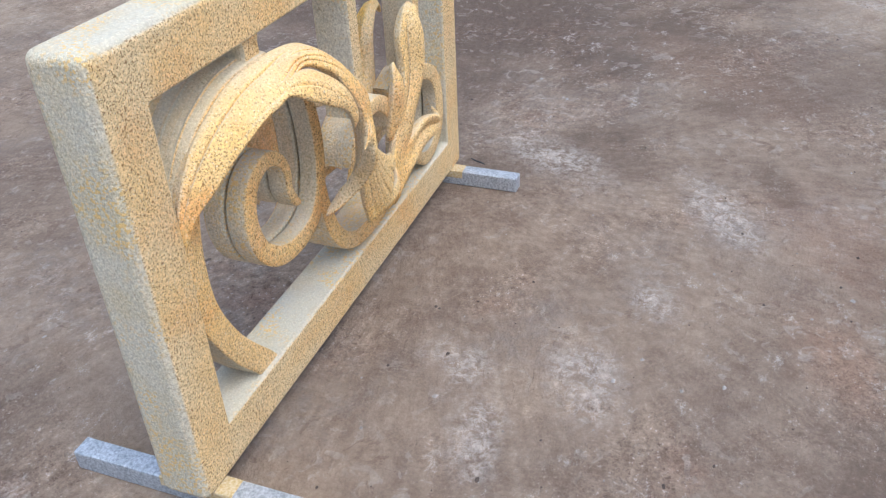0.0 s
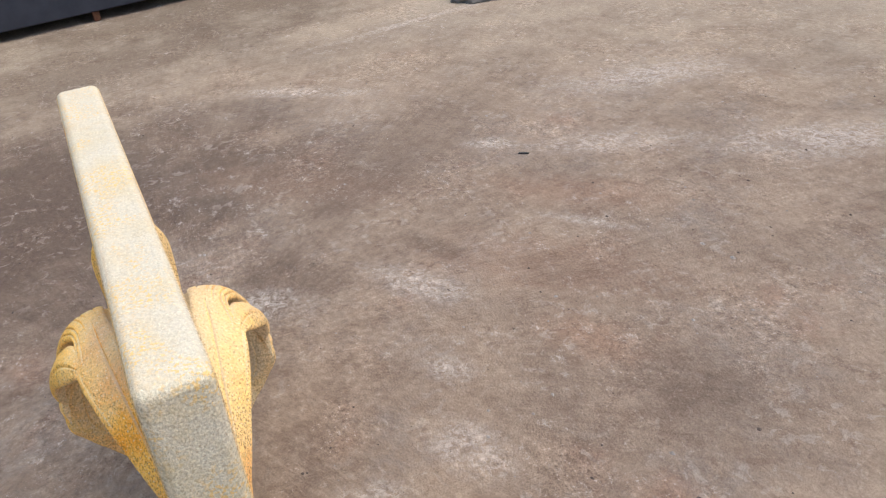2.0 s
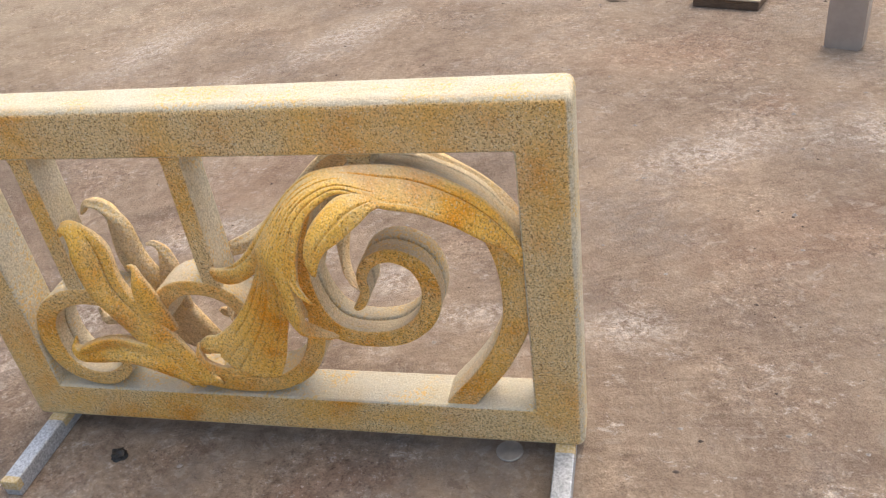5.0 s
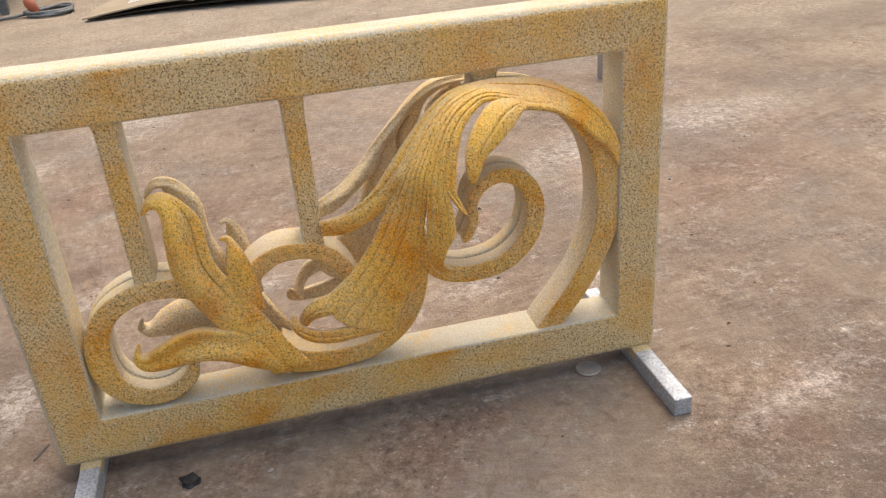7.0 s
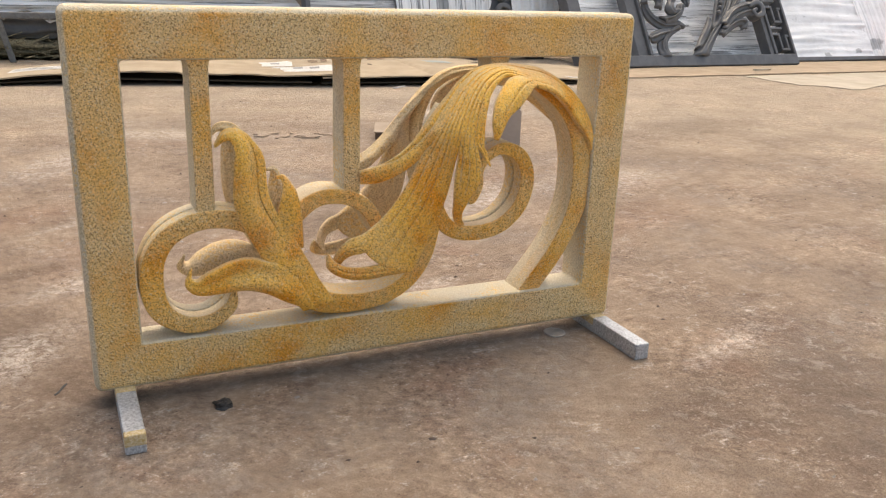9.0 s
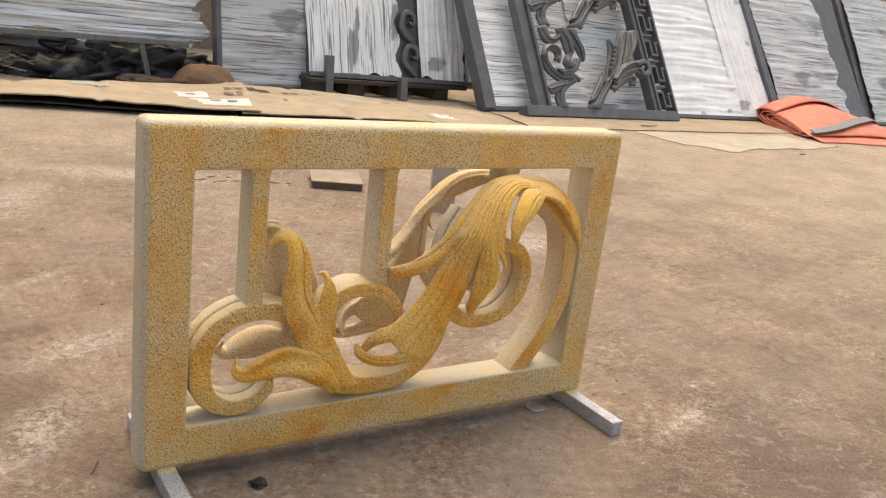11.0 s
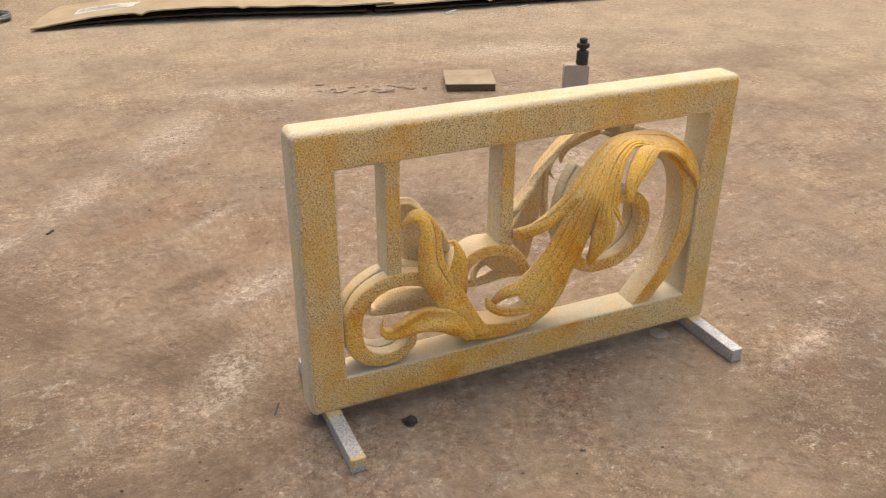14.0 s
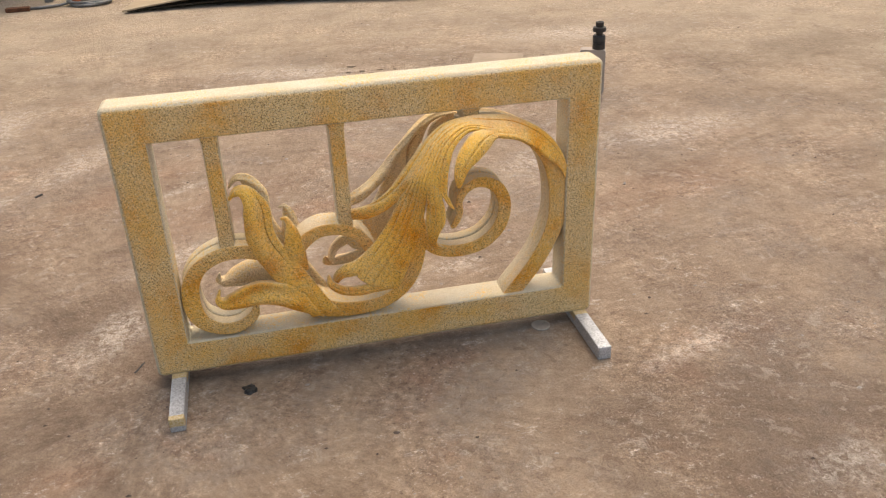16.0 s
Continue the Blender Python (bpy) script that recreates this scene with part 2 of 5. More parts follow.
# stains and darker patches on the concrete: x, y, length, width, turn (and depth)
STAINS = [
    (0.02, 0.51, 0.13, 0.045, 28), (0.475, 0.39, 0.075, 0.045, 15), (0.59, 0.28, 0.07, 0.035, 20), (0.49, 0.23, 0.07, 0.03, 60), (0.00, 0.91, 0.11, 0.016, 35),
    (-0.49, 0.95, 0.07, 0.03, 50), (-1.25, 0.67, 0.24, 0.045, 47), (-0.64, 1.57, 0.26, 0.10, 70), (-0.01, 1.58, 0.24, 0.09, 60), (-0.30, 1.20, 0.20, 0.06, 60),
    (1.02, 0.84, 0.18, 0.08, 30), (0.85, 0.26, 0.08, 0.05, 0), (1.45, 0.93, 0.26, 0.10, 10), (1.55, 2.17, 0.32, 0.12, -10), (0.37, 1.95, 0.32, 0.09, -20),
    (1.02, -0.48, 0.08, 0.04, 20), (0.95, -0.14, 0.10, 0.03, 20), (-0.10, 0.20, 0.12, 0.06, 60), (0.28, 0.44, 0.05, 0.03, 40), (-1.75, 1.30, 0.40, 0.03, 98),
]
REDDENED = [(0.70, 0.57, 0.05, 0.04, 0, 0.7), (0.34, 0.68, 0.09, 0.05, 20, 0.7), (-0.13, 0.97, 0.20, 0.07, 40, 0.6), (-0.13, -0.20, 0.06, 0.04, 0, 0.75), (0.10, 0.75, 0.25, 0.10, 40, 0.5),
            (-0.60, 0.45, 0.30, 0.10, 40, 0.45), (1.25, 0.55, 0.30, 0.10, 20, 0.45), (0.95, 1.35, 0.22, 0.10, 10, 0.4)]
DARK_PATCHES = [(-2.7, 0.8, 0.60, 1.2, 0, 0.55), (-0.60, 0.60, 0.34, 0.55, 20, 0.30), (-0.85, -0.25, 0.75, 0.9, 10, 0.85), (1.45, -0.70, 0.9, 0.7, 15, 0.55), (0.25, -0.75, 0.6, 0.3, 0, 0.30), (0.9, 2.0, 0.5, 0.12, -12, 0.25), (2.2, 1.6, 0.7, 0.16, 14, 0.22),
        (-0.11, 0.59, 0.10, 0.04, 20, 0.55), (-0.16, 0.28, 0.16, 0.10, 50, 0.45), (-2.1, 0.20, 0.35, 1.0, 7, 0.5), (0.55, 0.74, 0.14, 0.08, 20, 0.3),
        (0.90, -0.36, 0.30, 0.18, 20, 0.38), (-0.08, 0.05, 0.22, 0.28, 10, 0.34), (0.10, 0.75, 0.12, 0.07, 40, 0.25)]
GROUND = ground_material()


def plain(name, low, high, rough=0.6, metal=0.0, scale=30.0, relief=0.3, depth=0.002, stretch=(1, 1, 1)):
    m, t, b = shader(name, rough, metal)
    v = coords(t, stretch)
    f = grain(t, v, scale, 5.0, 0.65)
    g = grain(t, v, scale * 0.18, 3.0)
    col = blend(t, ramp(t, f, 0.3, 0.7), low, high)
    col = blend(t, 0.35, col, blend(t, g, (0.5, 0.5, 0.5), (1.25, 1.25, 1.25)), "MULTIPLY")
    link(t, col, b.inputs["Base Color"])
    bump(t, b, f, relief, depth)
    return m


def film_material(name, stretch, inner, torn, lines, pale=1.0):
    """Stretch film wound in many creased layers over dark metalwork. torn: the share left open; lines: how dense the dark creases are."""
    m, t, b = shader(name, 0.28)
    wide = coords(t, [1 + 0.3 * (k - 1) for k in stretch])
    streak = grain(t, coords(t, stretch), 5.0, 9.0, 0.72, 0.3)
    thin = grain(t, coords(t, [k * (1.9 if k > 2 else 0.7) for k in stretch]), 5.0, 4.0, 0.6)
    where = ramp(t, grain(t, wide, 2.3, 4.0, 0.6), 0.36, 0.52, 0.15, 1.0)
    col = blend(t, ramp(t, streak, 0.30, 0.62), (0.80 * pale, 0.805 * pale, 0.815 * pale), (0.95 * pale, 0.952 * pale, 0.96 * pale))
    crease = math_node(t, "MULTIPLY", ramp(t, thin, 0.64 - lines, 0.69 - lines, 0.0, 0.85), where)
    col = blend(t, crease, col, inner)
    hole = ramp(t, math_node(t, "ADD", grain(t, wide, 1.5, 5.0, 0.55), math_node(t, "MULTIPLY", streak, 0.12)), 0.76 - torn, 0.80 - torn, 0.0, 0.8)
    col = blend(t, hole, col, blend(t, ramp(t, streak, 0.35, 0.6), inner, (0.26, 0.26, 0.265)))
    link(t, col, b.inputs["Base Color"])
    b.inputs["Specular IOR Level"].default_value = 0.6
    bump(t, b, streak, 0.35, 0.012)
    return m


FILM_ACROSS = film_material("stretch_film_across", (0.5, 0.5, 9), (0.11, 0.11, 0.115), 0.04, 0.10)
FILM_UPRIGHT = film_material("stretch_film_upright", (8, 1, 0.5), (0.14, 0.14, 0.145), 0.08, 0.11)
FILM_DARK = film_material("stretch_film_thin", (0.5, 0.5, 9), (0.13, 0.13, 0.135), 0.13, 0.12, 0.66)
FILM_LOOSE = film_material("stretch_film_loose", (1.2, 1.0, 2.0), (0.40, 0.40, 0.405), 0.02, 0.0)
BLACK = plain("black_painted_metal", (0.105, 0.106, 0.110), (0.150, 0.151, 0.156), 0.42, 0.1, 14.0, 0.08, 0.001)
NAVY = plain("dark_blue_steel", (0.022, 0.026, 0.040), (0.034, 0.038, 0.055), 0.5, 0.1, 12.0, 0.1, 0.001)
CARD = plain("worn_cardboard", (0.365, 0.285, 0.195), (0.45, 0.36, 0.255), 0.85, 0.0, 7.0, 0.3, 0.006, (1, 1.6, 1.6))
CARD_DARK = plain("damp_cardboard", (0.35, 0.265, 0.185), (0.45, 0.35, 0.25), 0.85, 0.0, 7.0, 0.25, 0.004)
# near-black brown: painted shade under the cartons, also small stains
CARD_SHADE_STAIN = plain("dirty_cardboard_edge", (0.05, 0.038, 0.028), (0.10, 0.075, 0.05), 0.9, 0.0, 30.0)
PAPER = plain("pale_paper_sheet", (0.40, 0.345, 0.27), (0.50, 0.445, 0.36), 0.8, 0.0, 6.0, 0.2, 0.004)
LABEL = plain("white_label", (0.56, 0.55, 0.53), (0.70, 0.69, 0.67), 0.6, 0.0, 40.0, 0.05)
PRINT = plain("faded_brown_print", (0.16, 0.105, 0.065), (0.24, 0.16, 0.10), 0.8)
BLUE = plain("faded_blue_print", (0.30, 0.36, 0.37), (0.37, 0.39, 0.37), 0.8)
TARP = plain("orange_tarpaulin", (0.60, 0.150, 0.085), (0.72, 0.21, 0.125), 0.5, 0.0, 8.0, 0.2, 0.004)
TARP_TAPE = plain("grey_tarpaulin_strap", (0.17, 0.18, 0.19), (0.25, 0.26, 0.27), 0.5)
TUBE = plain("galvanised_tube", (0.30, 0.325, 0.365), (0.66, 0.69, 0.735), 0.42, 0.35, 320.0, 0.5, 0.0012)
OVERSPRAY = plain("overspray_on_tube", (0.50, 0.34, 0.12), (0.70, 0.60, 0.42), 0.6, 0.0, 300.0, 0.5, 0.001)
ZINC = plain("dull_zinc_disc", (0.40, 0.37, 0.34), (0.52, 0.48, 0.44), 0.45, 0.5, 70.0, 0.3, 0.0006)
TAUPE = plain("taupe_anodised_post", (0.40, 0.34, 0.295), (0.46, 0.395, 0.345), 0.45, 0.05, 25.0, 0.1)
RUBBER = plain("black_plastic", (0.018, 0.017, 0.017), (0.03, 0.028, 0.028), 0.5)
WOOD = plain("dark_wet_timber", (0.050, 0.038, 0.030), (0.10, 0.078, 0.06), 0.8, 0.0, 22.0, 0.5, 0.003, (1, 8, 8))
BOARD_CORE = plain("brown_board_core", (0.115, 0.072, 0.046), (0.185, 0.122, 0.080), 0.85, 0.0, 60.0, 0.5, 0.002, (1, 1, 4))
BOARD = plain("dusty_board_face", (0.30, 0.235, 0.175), (0.39, 0.31, 0.24), 0.85, 0.0, 18.0, 0.3)
CRUST = plain("broken_concrete_crust", (0.27, 0.20, 0.15), (0.38, 0.295, 0.225), 0.9, 0.0, 40.0, 0.5)
ROCK = plain("grey_rock", (0.13, 0.12, 0.11), (0.24, 0.225, 0.21), 0.9, 0.0, 18.0, 0.8, 0.01)
SACK = plain("brown_sacking", (0.20, 0.115, 0.07), (0.28, 0.165, 0.10), 0.95, 0.0, 120.0, 0.6, 0.004)
CLOTH = plain("dark_brown_cloth", (0.055, 0.036, 0.027), (0.10, 0.065, 0.047), 0.95, 0.0, 90.0, 0.6, 0.004)
BINLINER = plain("black_plastic_sheet", (0.010, 0.010, 0.010), (0.020, 0.019, 0.018), 0.38, 0.0, 10.0, 0.5, 0.015)
RUBBLE = plain("straw_and_chips", (0.16, 0.135, 0.085), (0.36, 0.31, 0.20), 0.95, 0.0, 70.0, 1.0, 0.02)
CHIP = plain("pale_stone_chips", (0.30, 0.26, 0.23), (0.55, 0.50, 0.46), 0.9, 0.0, 60.0)
DARKCHIP = plain("dark_grit", (0.075, 0.056, 0.046), (0.14, 0.105, 0.088), 0.9, 0.0, 60.0)
RUST = plain("rusted_steel", (0.10, 0.04, 0.02), (0.19, 0.08, 0.04), 0.85, 0.2, 60.0)
STEEL = plain("grey_painted_steel", (0.14, 0.145, 0.15), (0.22, 0.225, 0.23), 0.45, 0.4, 40.0)
ORANGE = plain("orange_rubber_grip", (0.50, 0.14, 0.07), (0.62, 0.20, 0.11), 0.6)


# ---- building helpers ----
def part(name, bm, material, parent=None, label=""):
    me = bpy.data.meshes.new(name)
    bmesh.ops.recalc_face_normals(bm, faces=bm.faces[:])
    bm.to_mesh(me)
    me.transform(Matrix.Scale(UNIT, 4))
    bm.free()
    me.materials.append(material)
    ob = new(name, me)
    if parent is not None:
        ob.parent = parent
    if label:
        ob["label"] = label
    return ob


def smooth(ob):
    for p in ob.data.polygons:
        p.use_smooth = True
    return ob


def thing(name, label, category, at=(0, 0, 0), turn=0.0, group=""):
    ob = new(name)
    ob.empty_display_size = 0.05
    ob.matrix_basis = pose(*[k * UNIT for k in at], 0, 0, turn)
    return tagged(ob, label, category, group)


def box(x0, x1, y0, y1, z0, z1, edge=0.0, bm=None, segs=2):
    bm = bm or bmesh.new()
    made = bmesh.ops.create_cube(bm, size=1.0, matrix=Matrix.LocRotScale(
        ((x0 + x1) / 2, (y0 + y1) / 2, (z0 + z1) / 2), None, (x1 - x0, y1 - y0, z1 - z0)))
    if edge:
        es = list({e for v in made["verts"] for e in v.link_edges})
        bmesh.ops.bevel(bm, geom=es, offset=edge, segments=segs, profile=0.5, affect="EDGES")
    return bm


def curve(points, n):
    """n points along a smooth curve through the given ones (any dimension), with even steps between them."""
    p = np.array(points, float)
    k = len(p)
    ext = np.vstack([2 * p[0] - p[1], p, 2 * p[-1] - p[-2]])
    out = []
    for s in np.linspace(0, k - 1, n):
        i = min(int(s), k - 2)
        u = s - i
        a, b, c, d = ext[i:i + 4]
        out.append(0.5 * (2 * b + (c - a) * u + (2 * a - 5 * b + 4 * c - d) * u * u + (3 * b - a - 3 * c + d) * u ** 3))
    return np.array(out)


def skin(bm, rings, closed=True, caps=True):
    """Quads between rings of points."""
    vs = [[bm.verts.new(p) for p in r] for r in rings]
    k = len(vs[0])
    for a, b in zip(vs, vs[1:]):
        for j in range(k if closed else k - 1):
            bm.faces.new((a[j], a[(j + 1) % k], b[(j + 1) % k], b[j]))
    if caps and closed:
        bm.faces.new(vs[0][::-1])
        bm.faces.new(vs[-1])
    return bm


def scroll(points, y0, y1, chamfer=0.003, n=48, bm=None):
    """A flat bar bent in the upright plane. points: x, z, half width."""
    bm = bm or bmesh.new()
    c = curve(points, n)
    d = np.gradient(c[:, :2], axis=0)
    d /= np.linalg.norm(d, axis=1)[:, None]
    rings = []
    for (x, z, w), (dx, dz) in zip(c, d):
        w = max(w, 0.0012)
        k = min(chamfer, w * 0.6)
        sec = [(-w, y0 + k), (-w + k * 0.3, y0 + k * 0.3), (-w + k, y0), (w - k, y0), (w - k * 0.3, y0 + k * 0.3), (w, y0 + k),
               (w, y1 - k), (w - k * 0.3, y1 - k * 0.3), (w - k, y1), (-w + k, y1), (-w + k * 0.3, y1 - k * 0.3), (-w, y1 - k)]
        rings.append([(x - dz * a, y, z + dx * a) for a, y in sec])
    return skin(bm, rings)


def sheet(left, right, thick, swell, n=40, across=49):
    """A leaf between two rims. swell: how far its middle stands out, how deep its furrows are, and how many run along it."""
    a, c = curve(left, n), curve(right, n)
    v = np.linspace(0, 1, across)
    rise, cut, count = swell
    s = rise * np.sin(np.pi * v) ** 0.8
    for k in range(count):
        s = s - cut * (0.55 + 0.45 * math.sin(5.0 * k + 2 * count)) * np.exp(-((v - (k + 1 + 0.28 * math.sin(7.0 * k + 3 * count)) / (count + 1)) / 0.022) ** 2)
    d = np.gradient((a + c) / 2, axis=0)
    top, low = [], []
    full = max(np.linalg.norm(a - c, axis=1).max(), 1e-6)
    last = None
    for i in range(n):
        w = c[i] - a[i]
        nrm = np.cross(d[i], w)
        size = np.linalg.norm(nrm)
        nrm = nrm / size if size > 1e-8 or last is None else last
        if last is None:
            nrm = -nrm if nrm[1] > 0 else nrm
        elif np.dot(nrm, last) < 0:
            nrm = -nrm
        last = nrm
        k = min(1.0, 1.7 * np.linalg.norm(w) / full)
        rim = 1 - np.abs(2 * v - 1) ** 10 * 0.6
        base = a[i] + np.outer(v, w)
        h = (s * k)[:, None] * nrm
        t = (0.5 * thick * max(k, 0.45) * rim)[:, None] * nrm
        top.append([tuple(p) for p in base + h + t])
        low.append([tuple(p) for p in base + h - t])
    return skin(bmesh.new(), [u + l[::-1] for u, l in zip(top, low)])


def leaf(rails, thick, veins=(), n=56, cols=15, fine=0.0013, body=0.0):
    """A leaf with a smooth section through its rails (lines of points along it, all equally long).
    veins: engraved furrows as share of the width, depth, and where along the leaf each begins and ends.
    body: how far its solid back reaches towards the middle of the panel."""
    lines = [curve(r, n) for r in rails]
    wide = max(sum(np.linalg.norm(p[i] - q[i]) for p, q in zip(lines, lines[1:])) for i in range(n))
    w = fine / wide
    shares = sorted(set(np.linspace(0, 1, cols).tolist() + [0.012, 0.988] + [v[0] + k * w for v in veins for k in (-1.6, -0.8, 0, 0.8, 1.6)]))
    vs = np.array([v for v in shares if 0 <= v <= 1])
    grid = np.array([across(np.array([l[i] for l in lines]), vs) for i in range(n)])
    du, dv = np.gradient(grid, axis=0), np.gradient(grid, axis=1)
    nrm = np.cross(du, dv)
    size = np.linalg.norm(nrm, axis=2, keepdims=True)
    good = size[:, :, 0] > 1e-9
    nrm = np.where(size > 1e-9, nrm / np.maximum(size, 1e-9), 0)
    if nrm[good][:, 1].sum() > 0:
        nrm = -nrm
    mid = len(vs) // 2
    for i in range(n):
        for j in range(len(vs)):
            if not good[i, j]:
                nrm[i, j] = nrm[max(0, i - 1), mid]
    cut = np.zeros((n, len(vs)))
    u = np.linspace(0, 1, n)
    for at, depth, u0, u1 in veins:
        fade = np.clip((u - u0) / 0.08, 0, 1) * np.clip((u1 - u) / 0.12, 0, 1)
        cut += 1.45 * depth * fade[:, None] * np.exp(-((vs - at) / w) ** 2)[None, :]
    rim = np.maximum(0.42, 1 - np.abs(2 * vs - 1) ** 14 * 0.6)
    span = np.linalg.norm(grid[:, 0] - grid[:, -1], axis=1)
    ends = np.clip(span / (1.6 * thick), 0.3, 1.0)
    half = (0.5 * thick * ends[:, None] * rim[None, :])
    top = grid + nrm * (half - cut)[:, :, None]
    low = grid - nrm * half[:, :, None]
    low[:, :, 1] += body * (np.clip(6 * u, 0, 1) * np.clip(4 * (1 - u), 0, 1))[:, None] * (np.sin(np.pi * vs) ** 0.4)[None, :]
    return skin(bmesh.new(), [[tuple(p) for p in t] + [tuple(p) for p in l[::-1]] for t, l in zip(top, low)])


def across(p, vs):
    """Points at the shares vs of a smooth line through the points p."""
    k = len(p)
    ext = np.vstack([2 * p[0] - p[1], p, 2 * p[-1] - p[-2]])
    out = []
    for v in vs:
        i = min(int(v * (k - 1)), k - 2)
        u = v * (k - 1) - i
        a, b, c, d = ext[i:i + 4]
        out.append(0.5 * (2 * b + (c - a) * u + (2 * a - 5 * b + 4 * c - d) * u * u + (3 * b - a - 3 * c + d) * u ** 3))
    return np.array(out)


def mixf(a, b, u):
    return a + (b - a) * u


def mirrored(ob, plane):
    """The same part on the other face of the panel."""
    me = ob.data.copy()
    for v in me.vertices:
        v.co.y = 2 * plane * UNIT - v.co.y
        if ob.name.startswith(("leaf_crest", "leaf_lobe")):
            v.co.z -= 0.011 * UNIT * min(1.0, max(0.0, (v.co.z / UNIT - 0.30) / 0.12))
    me.flip_normals()
    o = new(ob.name, me)
    o.parent = ob.parent
    if "label" in ob:
        o["label"] = ob["label"]
    return o


# ---- ground ----
def ground():
    bm = bmesh.new()
    steps = sorted({round(s * v, 3) for s in (-1, 1) for v in (0, 0.5, 1, 1.5, 2, 3, 4, 6, 9, 15, 30, 80, 200)})
    grid = [[bm.verts.new((x, y + 1, 0)) for x in steps] for y in steps]
    for a, b in zip(grid, grid[1:]):
        for i in range(len(steps) - 1):
            bm.faces.new((a[i], a[i + 1], b[i + 1], b[i]))
    ob = part("ground", bm, GROUND)
    tagged(ob, "dusty reddish brown concrete yard floor with pale scuffs", "ground", kind="structure")


ground()

# ---- the carved panel ----
LONG, LOW, HIGH, DEEP, BAR = 0.800, 0.025, 0.510, 0.055, 0.060
panel = thing("ornamental_fence_panel", "cream and amber stone-effect fence panel with carved scrolls and leaves", "fence panel")


def frame_mesh():
    bm = bmesh.new()
    e = 0.0028
    outer = [(-e, LOW - e), (LONG + e, LOW - e), (LONG + e, HIGH + e), (-e, HIGH + e)]
    inner = [(BAR, LOW + 0.061), (LONG - BAR + 0.002, LOW + 0.061), (LONG - BAR + 0.002, HIGH - BAR), (BAR, HIGH - BAR)]
    v = {}
    for y in (0, DEEP):
        for k, loop in (("o", outer), ("i", inner)):
            for i, (x, z) in enumerate(loop):
                v[k, y, i] = bm.verts.new((x, y + (e if y else -e), z))
    for i in range(4):
        j = (i + 1) % 4
        bm.faces.new((v["o", 0, i], v["o", 0, j], v["i", 0, j], v["i", 0, i]))
        bm.faces.new((v["o", DEEP, j], v["o", DEEP, i], v["i", DEEP, i], v["i", DEEP, j]))
        bm.faces.new((v["o", 0, j], v["o", 0, i], v["o", DEEP, i], v["o", DEEP, j]))
        bm.faces.new((v["i", 0, i], v["i", 0, j], v["i", DEEP, j], v["i", DEEP, i]))
    bm.normal_update()
    es = [e for e in bm.edges if e.calc_face_angle(0) > 0.5]
    rim = [e for e in es if all(a in set(v[k] for k in v if k[0] == "o") for a in e.verts)]
    hole = [e for e in es if e not in rim]
    keep = [e for e in hole]
    bmesh.ops.bevel(bm, geom=rim, offset=0.0115, segments=5, profile=0.5, affect="EDGES")
    es = [e for e in keep if e.is_valid]
    bmesh.ops.bevel(bm, geom=es, offset=0.004, segments=3, profile=0.5, affect="EDGES")
    return bm


smooth(part("frame", frame_mesh(), STONE, panel))
panel_frame = panel.children[0]
wn_mod = panel_frame.modifiers.new("edges", "WEIGHTED_NORMAL")
wn_mod.keep_sharp = False

for x0, x1, low in ((0.139, 0.163, 0.245), (0.337, 0.363, 0.262)):
    bm = scroll([(((x0 + x1) / 2), HIGH - BAR + 0.004, 0.017), (((x0 + x1) / 2), HIGH - BAR - 0.006, 0.0135), (((x0 + x1) / 2), HIGH - BAR - 0.02, 0.0125),
                 ((x0 + x1) / 2, 0.36, 0.0125), ((x0 + x1) / 2, low, 0.0125)], 0.003, DEEP - 0.003, 0.003, 20)
    part("upright_bar", bm, STONE, panel)
part("hanger_stub", scroll([(0.574, HIGH - BAR + 0.003, 0.020), (0.574, HIGH - BAR - 0.008, 0.014), (0.574, 0.428, 0.014)], 0.004, DEEP - 0.004, 0.003, 10), STONE, panel)

FRONT0, FRONT1 = 0.001, 0.0260
BACK1 = DEEP - FRONT0
carved = []


def settle(name, p):
    """The carving sits a little low in the frame, its crown least."""
    if p.z > 0.10:
        low = min(1.0, (p.z - 0.10) / 0.06)
        if name.startswith("scroll"):
            p.z -= 0.006 * low
        elif p.x < 0.30:
            p.z -= 0.010 * low
        else:
            p.z -= 0.010 * low * max(0.0, 1.0 - max(0.0, (p.z - 0.26) / 0.12))


def carve(name, bm, material, label="", both=True):
    for v in bm.verts:
        settle(name, v.co)
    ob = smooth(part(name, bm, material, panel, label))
    if both:
        carved.append(ob)
    if name.startswith("scroll"):
        m = ob.modifiers.new("edges", "EDGE_SPLIT")
        m.split_angle = radians(60)
    return ob


carve("scroll_ring", scroll([
    (0.183, 0.146, 0.004), (0.176, 0.122, 0.0095), (0.150, 0.103, 0.012), (0.118, 0.103, 0.013), (0.090, 0.122, 0.0145), (0.078, 0.157, 0.0155),
    (0.081, 0.199, 0.0145), (0.101, 0.231, 0.013), (0.137, 0.249, 0.0128), (0.175, 0.250, 0.0128), (0.212, 0.238, 0.0125)], FRONT0, FRONT1), GOLD)
carve("scroll_ring", scroll([
    (0.262, 0.222, 0.013), (0.270, 0.246, 0.0125), (0.300, 0.267, 0.0115), (0.333, 0.2685, 0.0108), (0.362, 0.258, 0.0108), (0.380, 0.238, 0.011), (0.392, 0.214, 0.010)],
    FRONT0 + 0.0006, BACK1 - 0.0006), GOLD, both=False)
